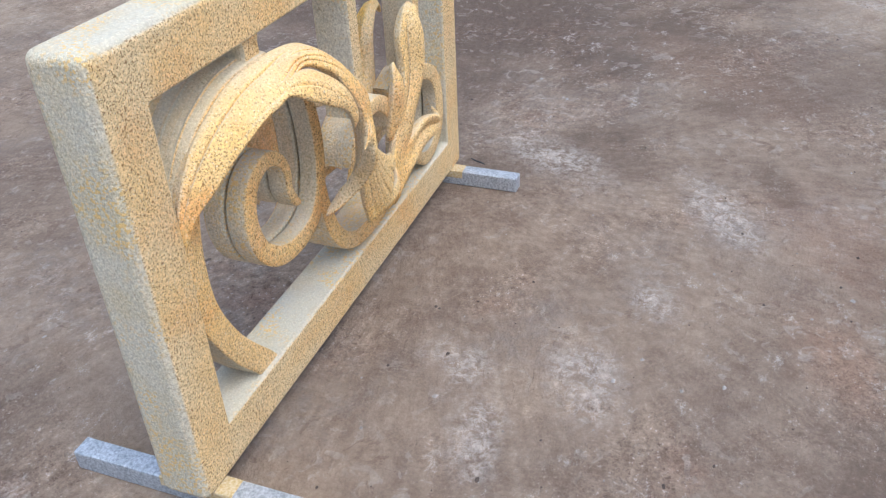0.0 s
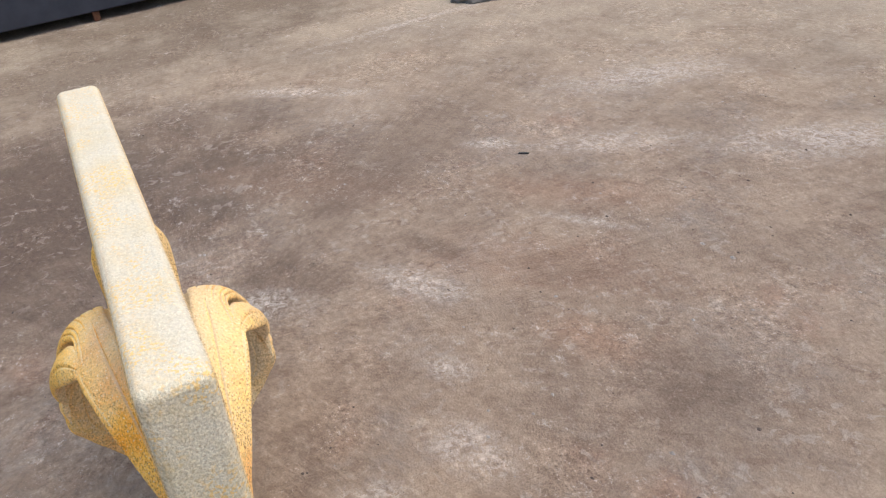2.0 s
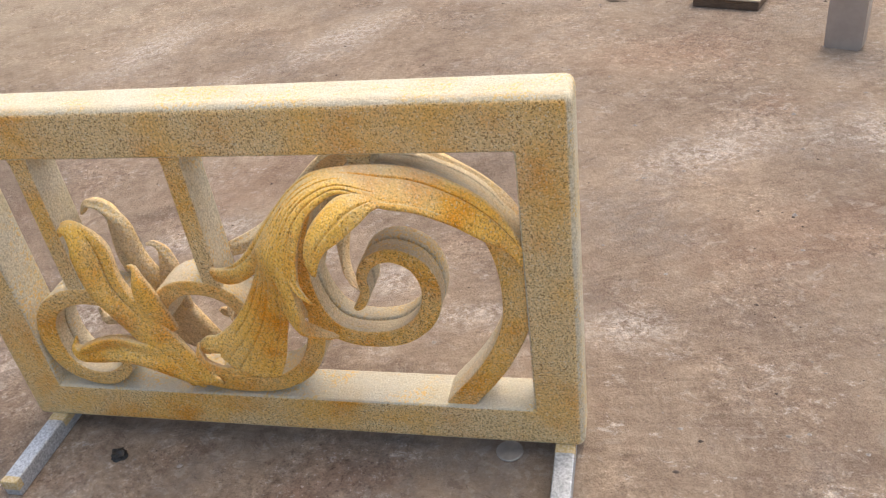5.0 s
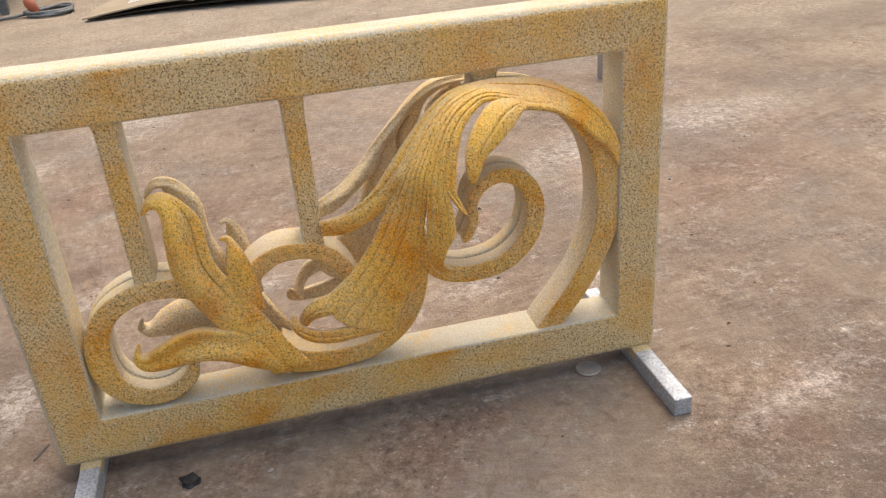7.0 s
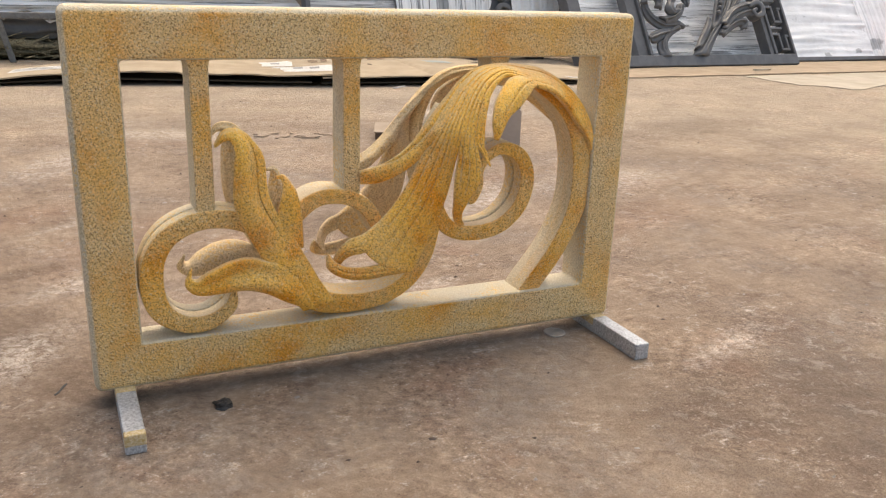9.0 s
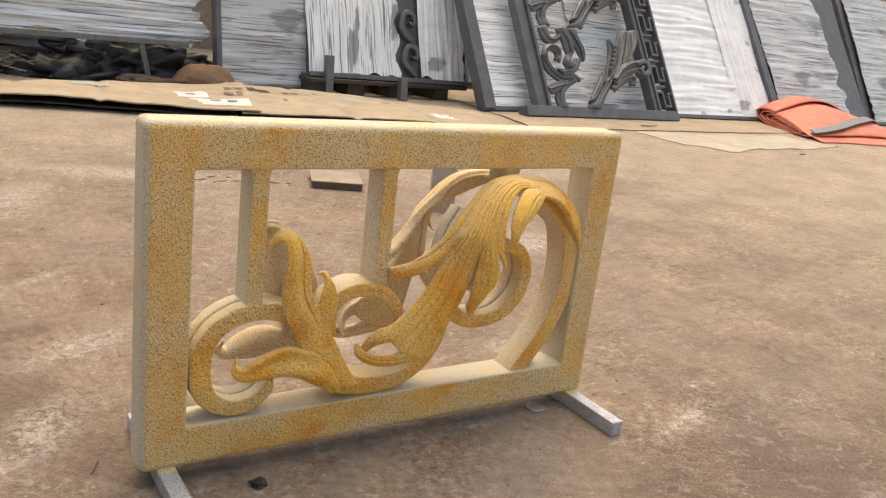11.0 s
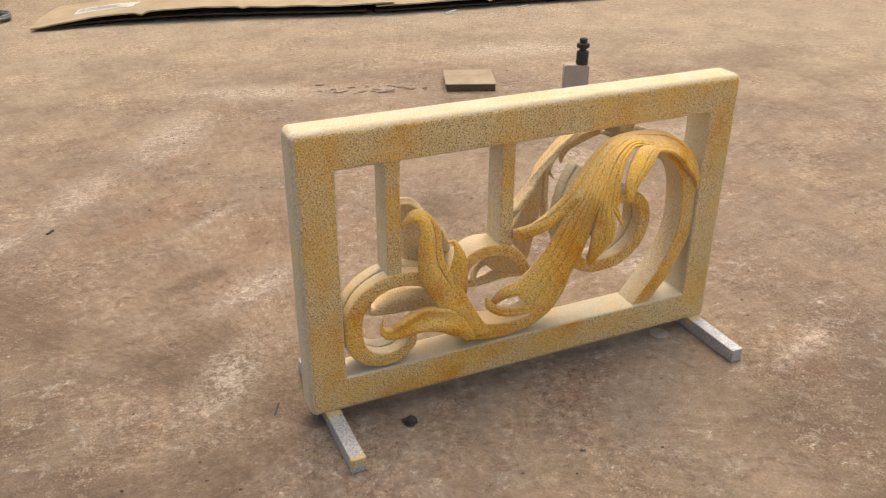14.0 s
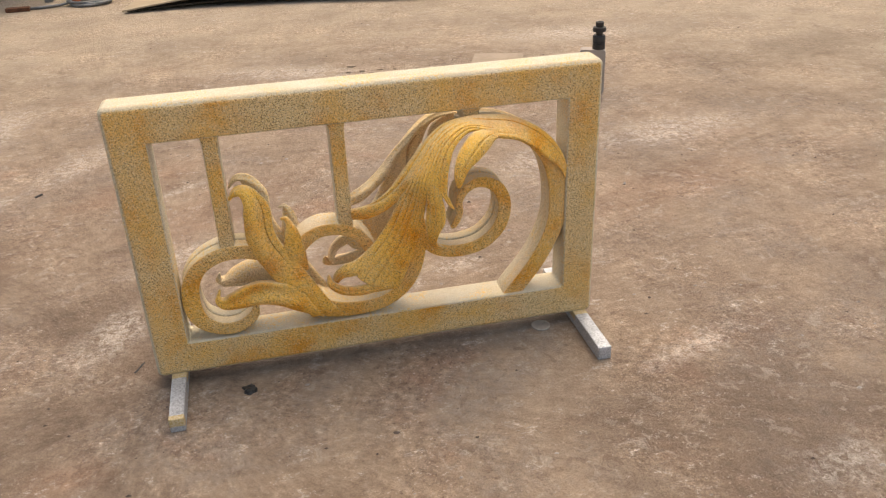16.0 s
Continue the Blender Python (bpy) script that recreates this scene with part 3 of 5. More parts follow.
carve("scroll_sweep", scroll([
    (0.284, 0.134, 0.012), (0.298, 0.116, 0.018), (0.325, 0.106, 0.0165), (0.365, 0.103, 0.0145), (0.405, 0.109, 0.0135), (0.438, 0.130, 0.0130),
    (0.461, 0.163, 0.0125), (0.474, 0.203, 0.0115), (0.480, 0.245, 0.010)], FRONT0 + 0.0012, BACK1 - 0.0012), GOLD, both=False)
carve("scroll_spiral", scroll([
    (0.500, 0.385, 0.006), (0.483, 0.350, 0.009), (0.475, 0.310, 0.0105), (0.475, 0.268, 0.0110), (0.484, 0.232, 0.0115), (0.504, 0.206, 0.0118), (0.541, 0.196, 0.0120), (0.586, 0.203, 0.0125), (0.620, 0.232, 0.0125),
    (0.631, 0.274, 0.0120), (0.618, 0.309, 0.0110), (0.588, 0.323, 0.0095), (0.562, 0.313, 0.0080), (0.549, 0.292, 0.0070), (0.549, 0.268, 0.0065), (0.540, 0.249, 0.0060), (0.533, 0.244, 0.0035)],
    FRONT0, FRONT1, n=90), GOLD)
carve("scroll_arch", scroll([
    (0.640, 0.074, 0.0165), (0.653, 0.093, 0.0160), (0.682, 0.133, 0.0160), (0.708, 0.178, 0.0155), (0.726, 0.222, 0.0165), (0.7335, 0.270, 0.0200),
    (0.7285, 0.318, 0.0200), (0.708, 0.360, 0.0150), (0.676, 0.394, 0.0125), (0.634, 0.419, 0.009)], FRONT0 + 0.0018, BACK1 - 0.0018), GOLD, both=False)

# tall leaf with its stem, the side branch and the small bud
carve("leaf_stem", leaf([
    [(0.275, -0.003, 0.104), (0.216, -0.005, 0.205), (0.187, -0.009, 0.269), (0.186, -0.014, 0.325), (0.189, -0.012, 0.346), (0.184, -0.006, 0.360), (0.174, -0.002, 0.360), (0.166, 0.002, 0.350)],
    [(0.292, -0.004, 0.109), (0.236, -0.009, 0.207), (0.204, -0.018, 0.272), (0.198, -0.020, 0.326), (0.198, -0.017, 0.348), (0.190, -0.009, 0.363), (0.177, -0.005, 0.364), (0.166, 0.002, 0.351)],
    [(0.308, -0.006, 0.112), (0.256, -0.006, 0.207), (0.219, -0.006, 0.276), (0.213, -0.005, 0.329), (0.207, -0.004, 0.351), (0.195, -0.004, 0.366), (0.179, 0.000, 0.367), (0.166, 0.003, 0.353)],
    [(0.325, -0.003, 0.108), (0.275, -0.003, 0.203), (0.234, -0.006, 0.277), (0.228, 0.000, 0.332), (0.216, 0.002, 0.354), (0.198, 0.005, 0.369), (0.179, 0.005, 0.370), (0.166, 0.004, 0.354)]],
    0.010, [(0.66, 0.0010, 0.15, 0.6)], 66, 21, body=0.010), AMBER)
carve("leaf_bud", leaf([
    [(0.238, 0.006, 0.205), (0.242, -0.002, 0.250), (0.247, -0.006, 0.275), (0.251, -0.005, 0.293), (0.250, 0.000, 0.303), (0.243, 0.003, 0.304)],
    [(0.256, 0.000, 0.205), (0.257, -0.009, 0.250), (0.258, -0.011, 0.277), (0.257, -0.008, 0.295), (0.252, -0.001, 0.307), (0.243, 0.003, 0.306)],
    [(0.280, 0.006, 0.205), (0.276, -0.001, 0.250), (0.271, -0.003, 0.275), (0.263, -0.002, 0.294), (0.254, 0.002, 0.308), (0.243, 0.004, 0.307)]],
    0.010, [], 34, body=0.006), AMBER)
carve("leaf_branch", leaf([
    [(0.256, -0.002, 0.186), (0.232, -0.012, 0.192), (0.202, -0.018, 0.203), (0.175, -0.022, 0.201), (0.148, -0.022, 0.189), (0.134, -0.017, 0.179), (0.126, -0.010, 0.182), (0.128, -0.003, 0.193)],
    [(0.268, -0.008, 0.160), (0.241, -0.009, 0.172), (0.209, -0.010, 0.184), (0.180, -0.011, 0.184), (0.151, -0.013, 0.176), (0.133, -0.013, 0.171), (0.123, -0.010, 0.177), (0.127, -0.003, 0.192)],
    [(0.282, -0.010, 0.132), (0.249, -0.013, 0.147), (0.217, -0.016, 0.164), (0.188, -0.017, 0.169), (0.156, -0.017, 0.166), (0.134, -0.015, 0.164), (0.121, -0.010, 0.174), (0.126, -0.003, 0.191)],
    [(0.296, -0.003, 0.100), (0.256, -0.003, 0.122), (0.226, -0.004, 0.144), (0.198, -0.006, 0.156), (0.163, -0.008, 0.157), (0.137, -0.010, 0.160), (0.120, -0.008, 0.172), (0.126, -0.002, 0.190)]],
    0.010, [], 48, 19, body=0.010), AMBER)

# the big drooping leaf: a crest that grows out of the arch, flares over the crown and parts into hanging lobes
carve("leaf_saddle", sheet(
    [(0.741, 0.006, 0.262), (0.738, 0.004, 0.310), (0.723, 0.004, 0.359), (0.689, 0.004, 0.401), (0.640, 0.002, 0.427), (0.602, 0.000, 0.434), (0.556, 0.000, 0.434)],
    [(0.741, DEEP - 0.006, 0.262), (0.738, DEEP - 0.004, 0.309), (0.722, DEEP - 0.004, 0.355), (0.686, DEEP - 0.004, 0.394), (0.637, DEEP - 0.002, 0.418), (0.600, DEEP, 0.424), (0.556, DEEP, 0.424)],
    0.007, (0.002, 0.0022, 2), 50), GOLD, both=False)
STATIONS = [((0.744, 0.004, 0.316), (0.740, 0.000, 0.312)), ((0.738, 0.003, 0.346), (0.724, -0.006, 0.336)), ((0.717, 0.003, 0.379), (0.702, -0.017, 0.355)),
            ((0.685, 0.002, 0.408), (0.673, -0.030, 0.381)), ((0.641, -0.001, 0.431), (0.641, -0.042, 0.403)), ((0.602, -0.004, 0.439), (0.606, -0.049, 0.414)),
            ((0.561, -0.010, 0.441), (0.566, -0.044, 0.428)), ((0.524, -0.013, 0.435), (0.542, -0.053, 0.420)), ((0.497, -0.016, 0.417), (0.524, -0.064, 0.402)),
            ((0.470, -0.020, 0.389), (0.514, -0.074, 0.374)), ((0.447, -0.022, 0.363), (0.510, -0.080, 0.345))]


def flow(f, first=0, sunk=0.0):
    """Points on the crown, a share f of the way from its outer to its inner rim."""
    out = []
    for k, (p, q) in enumerate(STATIONS):
        puff = (0.001 + 0.0016 * max(0, k - 1)) * math.sin(math.pi * f) - sunk * (k < 10)
        out.append(tuple(mixf(u, w, f) + e * puff for u, w, e in zip(p, q, (-0.35, -0.8, 0.2))))
    return out[first:]


carve("leaf_crest", leaf([flow(f) for f in (0.0, 0.2, 0.4, 0.6, 0.8, 1.0)], 0.0075,
                         [(0.14, 0.0016, 0.66, 1.1), (0.28, 0.0018, 0.06, 0.62), (0.33, 0.0016, 0.64, 1.2), (0.39, 0.0009, 0.82, 1.2), (0.45, 0.0014, 0.58, 1.2), (0.51, 0.0010, 0.80, 1.2), (0.57, 0.0014, 0.70, 1.2),
                          (0.66, 0.0018, 0.50, 1.2), (0.74, 0.0010, 0.80, 1.2), (0.82, 0.0018, 0.32, 1.2), (0.91, 0.0010, 0.80, 1.2)], 90, 25, body=0.018), AMBER)


def lobe(shares, ends, veins=(), thick=0.0072, n=56, body=0.004):
    """A lobe that leaves the crown between the given shares of its width."""
    carve("leaf_lobe", leaf([flow(f, 8, 0.0016) + rail for f, rail in zip(shares, ends)], thick, veins, n, body=body), AMBER)


# finger that bends out to the upright bar
lobe((0.0, 0.26, 0.29), [
    [(0.427, -0.022, 0.341), (0.405, -0.016, 0.322), (0.383, -0.008, 0.309), (0.360, 0.002, 0.301)],
    [(0.440, -0.032, 0.338), (0.414, -0.026, 0.318), (0.386, -0.015, 0.306), (0.361, -0.002, 0.299)],
    [(0.443, -0.027, 0.327), (0.412, -0.020, 0.303), (0.386, -0.009, 0.290), (0.362, 0.003, 0.287)]], [(0.24, 0.0018, 0.0, 0.8)], 0.009, body=0.016)
# the fan with engraved ribs
lobe((0.27, 0.39, 0.51, 0.62), [
    [(0.442, -0.032, 0.330), (0.415, -0.031, 0.284), (0.385, -0.029, 0.248), (0.363, -0.028, 0.229), (0.351, -0.028, 0.210)],
    [(0.455, -0.046, 0.322), (0.432, -0.043, 0.275), (0.405, -0.039, 0.236), (0.384, -0.037, 0.212), (0.366, -0.036, 0.190)],
    [(0.467, -0.055, 0.316), (0.450, -0.049, 0.272), (0.430, -0.044, 0.231), (0.413, -0.041, 0.200), (0.396, -0.039, 0.173)],
    [(0.476, -0.059, 0.312), (0.470, -0.048, 0.273), (0.457, -0.041, 0.234), (0.445, -0.034, 0.199), (0.428, -0.030, 0.163)]],
     [(0.17, 0.0016, 0.0, 1.1), (0.34, 0.0012, 0.0, 1.1), (0.51, 0.0016, 0.0, 1.1), (0.66, 0.0011, 0.0, 1.1), (0.76, 0.0009, 0.3, 1.1), (0.86, 0.0015, 0.0, 1.1)], 0.0095, 64, 0.008)
# hanging lobe between the fan and the spiral
lobe((0.615, 0.75, 0.88), [
    [(0.478, -0.062, 0.311), (0.477, -0.060, 0.288), (0.482, -0.050, 0.259), (0.489, -0.036, 0.240), (0.501, -0.024, 0.226), (0.513, -0.018, 0.221)],
    [(0.491, -0.078, 0.316), (0.490, -0.075, 0.292), (0.488, -0.062, 0.266), (0.491, -0.046, 0.246), (0.500, -0.031, 0.231), (0.513, -0.020, 0.222)],
    [(0.504, -0.085, 0.320), (0.503, -0.085, 0.297), (0.496, -0.073, 0.277), (0.494, -0.055, 0.256), (0.501, -0.038, 0.239), (0.514, -0.021, 0.224)]],
     [(0.19, 0.0016, 0.0, 0.5), (0.47, 0.0014, 0.0, 0.6), (0.77, 0.0014, 0.0, 0.5)], body=0.014)
# short pointed finger
lobe((0.85, 1.0), [
    [(0.506, -0.085, 0.334), (0.512, -0.085, 0.325), (0.520, -0.082, 0.317)],
    [(0.512, -0.082, 0.337), (0.516, -0.082, 0.327), (0.521, -0.081, 0.318)]], [(0.45, 0.0012, 0.0, 0.8)], 0.0065)
# lip that folds over the spiral
carve("leaf_lobe", leaf([
    flow(0.62)[3:6] + [(0.566, -0.046, 0.427), (0.546, -0.057, 0.415), (0.531, -0.067, 0.397), (0.524, -0.074, 0.374), (0.527, -0.076, 0.351)],
    flow(0.82)[3:6] + [(0.578, -0.058, 0.417), (0.560, -0.069, 0.404), (0.543, -0.077, 0.387), (0.533, -0.081, 0.367), (0.530, -0.078, 0.350)],
    flow(1.0)[3:6] + [(0.584, -0.062, 0.401), (0.564, -0.071, 0.387), (0.548, -0.076, 0.377), (0.538, -0.078, 0.364), (0.532, -0.077, 0.349)]],
    0.0072, [(0.52, 0.0015, 0.3, 0.85)], 56, body=0.006), AMBER)
carve("leaf_curl", leaf([
    [(0.392, -0.030, 0.252), (0.358, -0.027, 0.226), (0.340, -0.023, 0.219), (0.326, -0.018, 0.206), (0.320, -0.010, 0.189), (0.325, -0.003, 0.176)],
    [(0.386, -0.036, 0.226), (0.356, -0.034, 0.211), (0.339, -0.029, 0.206), (0.328, -0.023, 0.197), (0.323, -0.014, 0.185), (0.326, -0.004, 0.176)],
    [(0.378, -0.035, 0.205), (0.352, -0.031, 0.199), (0.338, -0.025, 0.195), (0.331, -0.018, 0.188), (0.328, -0.010, 0.180), (0.327, -0.003, 0.175)]],
    0.0075, [(0.5, 0.0014, 0.2, 0.8)], 40), AMBER)
carve("leaf_curl", leaf([
    [(0.418, -0.036, 0.190), (0.386, -0.038, 0.184), (0.356, -0.035, 0.180), (0.332, -0.027, 0.180), (0.318, -0.017, 0.186), (0.313, -0.008, 0.194)],
    [(0.422, -0.036, 0.176), (0.390, -0.039, 0.172), (0.357, -0.037, 0.169), (0.331, -0.030, 0.171), (0.314, -0.019, 0.179), (0.311, -0.008, 0.192)],
    [(0.428, -0.029, 0.163), (0.392, -0.032, 0.164), (0.358, -0.031, 0.161), (0.330, -0.025, 0.164), (0.312, -0.014, 0.174), (0.309, -0.006, 0.190)]],
    0.0075, [(0.4, 0.0014, 0.2, 0.8)], 40), AMBER)
for ob in list(carved):
    mirrored(ob, DEEP / 2)


def foot(x0, x1, y0, y1, tip=False):
    body = part("foot_tube", box(x0, x1, y0, y1, 0.0, 0.0265, 0.002), TUBE, panel, "speckled galvanised square tube foot")
    if tip:
        part("overspray", box(x0 - 0.0003, x1 + 0.0003, y0 - 0.0003, y0 + 0.012, 0.010, 0.0268, 0.002), OVERSPRAY, body)
    part("overspray", box(x0 - 0.0003, x1 + 0.0003, -0.016, 0.078, 0.012, 0.0269, 0.002), OVERSPRAY, body)
    return body


foot(0.021, 0.046, -0.131, 0.174, True)
foot(0.765, 0.790, -0.131, 0.174)


# ---- small things lying on the concrete ----
def disc_thing():
    ob = thing("metal_disc", "small dull grey metal disc lying flat on the concrete", "disc", (0.703, 0.004, 0))
    n = 32
    prof = [(0.0, 0.0), (0.0165, 0.0), (0.018, 0.0012), (0.018, 0.0026), (0.0165, 0.0034), (0.0145, 0.0026), (0.0, 0.0030)]
    bm = bmesh.new()
    rings = [[(max(r, 0.0003) * math.cos(2 * math.pi * i / n), max(r, 0.0003) * math.sin(2 * math.pi * i / n), z) for i in range(n)] for r, z in prof]
    smooth(part("plate", skin(bm, rings), ZINC, ob))


def crumb(name, label, category, at, size, material, seed):
    ob = thing(name, label, category, at)
    bm = bmesh.new()
    bmesh.ops.create_icosphere(bm, subdivisions=3, radius=1.0)
    for v in bm.verts:
        k = 1 + 0.5 * noise.noise(v.co * 1.6 + Vector((seed, 0, 0))) + 0.25 * noise.noise(v.co * 4 + Vector((0, seed, 0)))
        v.co = Vector((v.co.x * size[0] * k, v.co.y * size[1] * k, max(0, size[2] * (0.45 + v.co.z * k))))
    part("body", bm, material, ob)


disc_thing()
crumb("charred_scrap", "small crumpled black scrap lying on the concrete", "debris", (0.151, -0.051, 0), (0.0125, 0.010, 0.007), RUBBER, 3.1)


# ---- things on the concrete behind the panel ----
def lathe(profile, n=28):
    return skin(bmesh.new(), [[(max(r, 0.0004) * math.cos(2 * math.pi * i / n), max(r, 0.0004) * math.sin(2 * math.pi * i / n), z) for i in range(n)] for r, z in profile])


def vaporiser():
    ob = thing("vaporiser", "taupe metal box vaporiser with black tank standing on the concrete", "vaporiser", (1.347, 1.352, 0), -24)
    bm = box(-0.043, 0.043, -0.020, 0.020, 0.0, 0.150)
    side = [e for e in bm.edges if abs(e.verts[0].co.x) > 0 and e.verts[0].co.x == e.verts[1].co.x and e.verts[0].co.z == e.verts[1].co.z]
    bmesh.ops.bevel(bm, geom=side, offset=0.010, segments=4, profile=0.5, affect="EDGES")
    smooth_ob = part("case", bm, TAUPE, ob, "taupe metal case")
    tank = part("tank", lathe([(0.0, 0.150), (0.021, 0.150), (0.021, 0.168), (0.019, 0.169), (0.019, 0.171), (0.021, 0.172), (0.021, 0.192), (0.019, 0.196), (0.0, 0.196)]), RUBBER, ob, "black cylindrical tank")
    tank.location.x = 0.019 * UNIT
    cap = part("mouthpiece", lathe([(0.0, 0.195), (0.012, 0.196), (0.012, 0.206), (0.021, 0.208), (0.023, 0.214), (0.021, 0.222), (0.013, 0.224), (0.014, 0.238), (0.012, 0.240), (0.006, 0.239), (0.0, 0.232)]), RUBBER, ob)
    cap.location.x = 0.019 * UNIT
    for o in (smooth_ob, tank, cap):
        smooth(o)
        m = o.modifiers.new("edges", "EDGE_SPLIT")
        m.split_angle = radians(35)


vaporiser()


def board_scrap():
    ob = thing("board_offcut", "square offcut of dusty board on a dark timber core", "board", (1.128, 1.748, 0), -21)
    part("core", box(-0.092, 0.090, -0.097, 0.10, 0.0, 0.025, 0.003), BOARD_CORE, ob)
    part("face", box(-0.097, 0.093, -0.100, 0.105, 0.0245, 0.029, 0.002), BOARD, ob)


board_scrap()


def broken_crust():
    ob = thing("concrete_flakes", "loose broken flakes of concrete crust lying along a crack", "debris", (0.76, 1.83, 0), -12)
    rng = random.Random(12)
    for k in range(22):
        bm = bmesh.new()
        n, r = rng.choice((4, 5, 5, 6)), rng.uniform(0.004, 0.015)
        ring = [(r * rng.uniform(0.5, 1.3) * 1.6 * math.cos(2 * math.pi * (i + rng.uniform(-0.3, 0.3)) / n), r * rng.uniform(0.4, 1.0) * math.sin(2 * math.pi * (i + rng.uniform(-0.3, 0.3)) / n)) for i in range(n)]
        skin(bm, [[(x, y, 0.0) for x, y in ring], [(x * 0.92, y * 0.92, 0.0032) for x, y in ring]])
        bm.transform(Matrix.Translation((-0.20 + 0.019 * k + rng.uniform(-0.02, 0.02), rng.gauss(0.0, 0.022) + 0.03 * math.sin(k * 0.9), 0.0)) @ Euler((rng.uniform(-0.25, 0.1), rng.uniform(-0.12, 0.12), rng.uniform(-0.5, 0.5))).to_matrix().to_4x4())
        low = min(v.co.z for v in bm.verts)
        bm.transform(Matrix.Translation((0, 0, -low)))
        part("flake", bm, CRUST, ob)


broken_crust()


def crumpled(xs, ys, height, thick, wave, seed, bm=None):
    """A sheet lying loosely: xs, ys are functions of u, v in 0..1; height gives its underside."""
    bm = bm or bmesh.new()
    nu, nv = 60, 14
    up, dn = [], []
    for i in range(nu + 1):
        ru, rd = [], []
        for j in range(nv + 1):
            u, v = i / nu, j / nv
            x, y = xs(u, v), ys(u, v)
            z = max(0.002, height(u, v) + wave * noise.noise(Vector((x * 1.9, y * 3, seed))))
            ru.append((x, y, z + thick))
            rd.append((x, y, z))
        up.append(ru)
        dn.append(rd)
    return skin(bm, [a + b[::-1] for a, b in zip(up, dn)])


class Loose:
    """A piece of board lying loosely: front and back edges, height of its underside, thickness."""
    def __init__(self, front, back, lift, thick, wave, seed):
        self.front, self.back, self.lift, self.thick, self.wave, self.seed = curve(front, 121), curve(back, 121), lift, thick, wave, seed

    def xy(self, u, v):
        i = min(120, max(0, int(round(u * 120))))
        f, k = self.front[i], self.back[i]
        return mixf(f[0], k[0], v), mixf(f[1], k[1], v)

    def under(self, u, v):
        x, y = self.xy(u, v)
        w = noise.noise(Vector((x * 1.9, y * 3, self.seed))) + 0.5 * noise.noise(Vector((x * 6, y * 5, self.seed)))
        return max(0.002, self.lift(u, v) + self.wave * w)

    def mesh(self, nu=120, nv=24, scale=1.0, ragged=0.012):
        up, dn = [], []
        for i in range(nu + 1):
            ru, rd = [], []
            for j in range(nv + 1):
                u, v = i / nu, j / nv
                x, y = self.xy(u, v)
                if j == nv or j == 0:
                    y += ragged * noise.noise(Vector((x * 14, j, self.seed)))
                z = self.under(u, v) * scale
                ru.append((x, y, z + self.thick))
                rd.append((x, y, z))
            up.append(ru)
            dn.append(rd)
        return skin(bmesh.new(), [p + q[::-1] for p, q in zip(up, dn)])

    def patch(self, name, u0, u1, v0, v1, material, parent, slant=0.0, ragged=0.0, n=10):
        """Something stuck or printed on the top."""
        bm = bmesh.new()
        grid = []
        for i in range(n + 1):
            row = []
            for j in range(n + 1):
                v = mixf(v0, v1, j / n)
                u = mixf(u0, u1, i / n) + slant * (v - v0)
                if ragged and (i in (0, n) or j in (0, n)):
                    u += ragged * noise.noise(Vector((i * 3.1, j * 2.3, u0 * 50)))
                    v += 5 * ragged * noise.noise(Vector((i * 2.1, j * 4.3, v0 * 50)))
                x, y = self.xy(u, v)
                row.append(bm.verts.new((x, y, self.under(u, v) + self.thick + (0.0034 if name == "faded_print" else 0.0022))))
            grid.append(row)
        for i in range(n):
            for j in range(n):
                bm.faces.new((grid[i][j], grid[i + 1][j], grid[i + 1][j + 1], grid[i][j + 1]))
        part(name, bm, material, parent)


def crease(u, v, at, slant, depth, width=0.012):
    return -depth * math.exp(-((u - at - slant * (v - 0.5)) / width) ** 2)


def sharp(ob, angle=40):
    m = ob.modifiers.new("edges", "EDGE_SPLIT")
    m.split_angle = radians(angle)
    return smooth(ob)


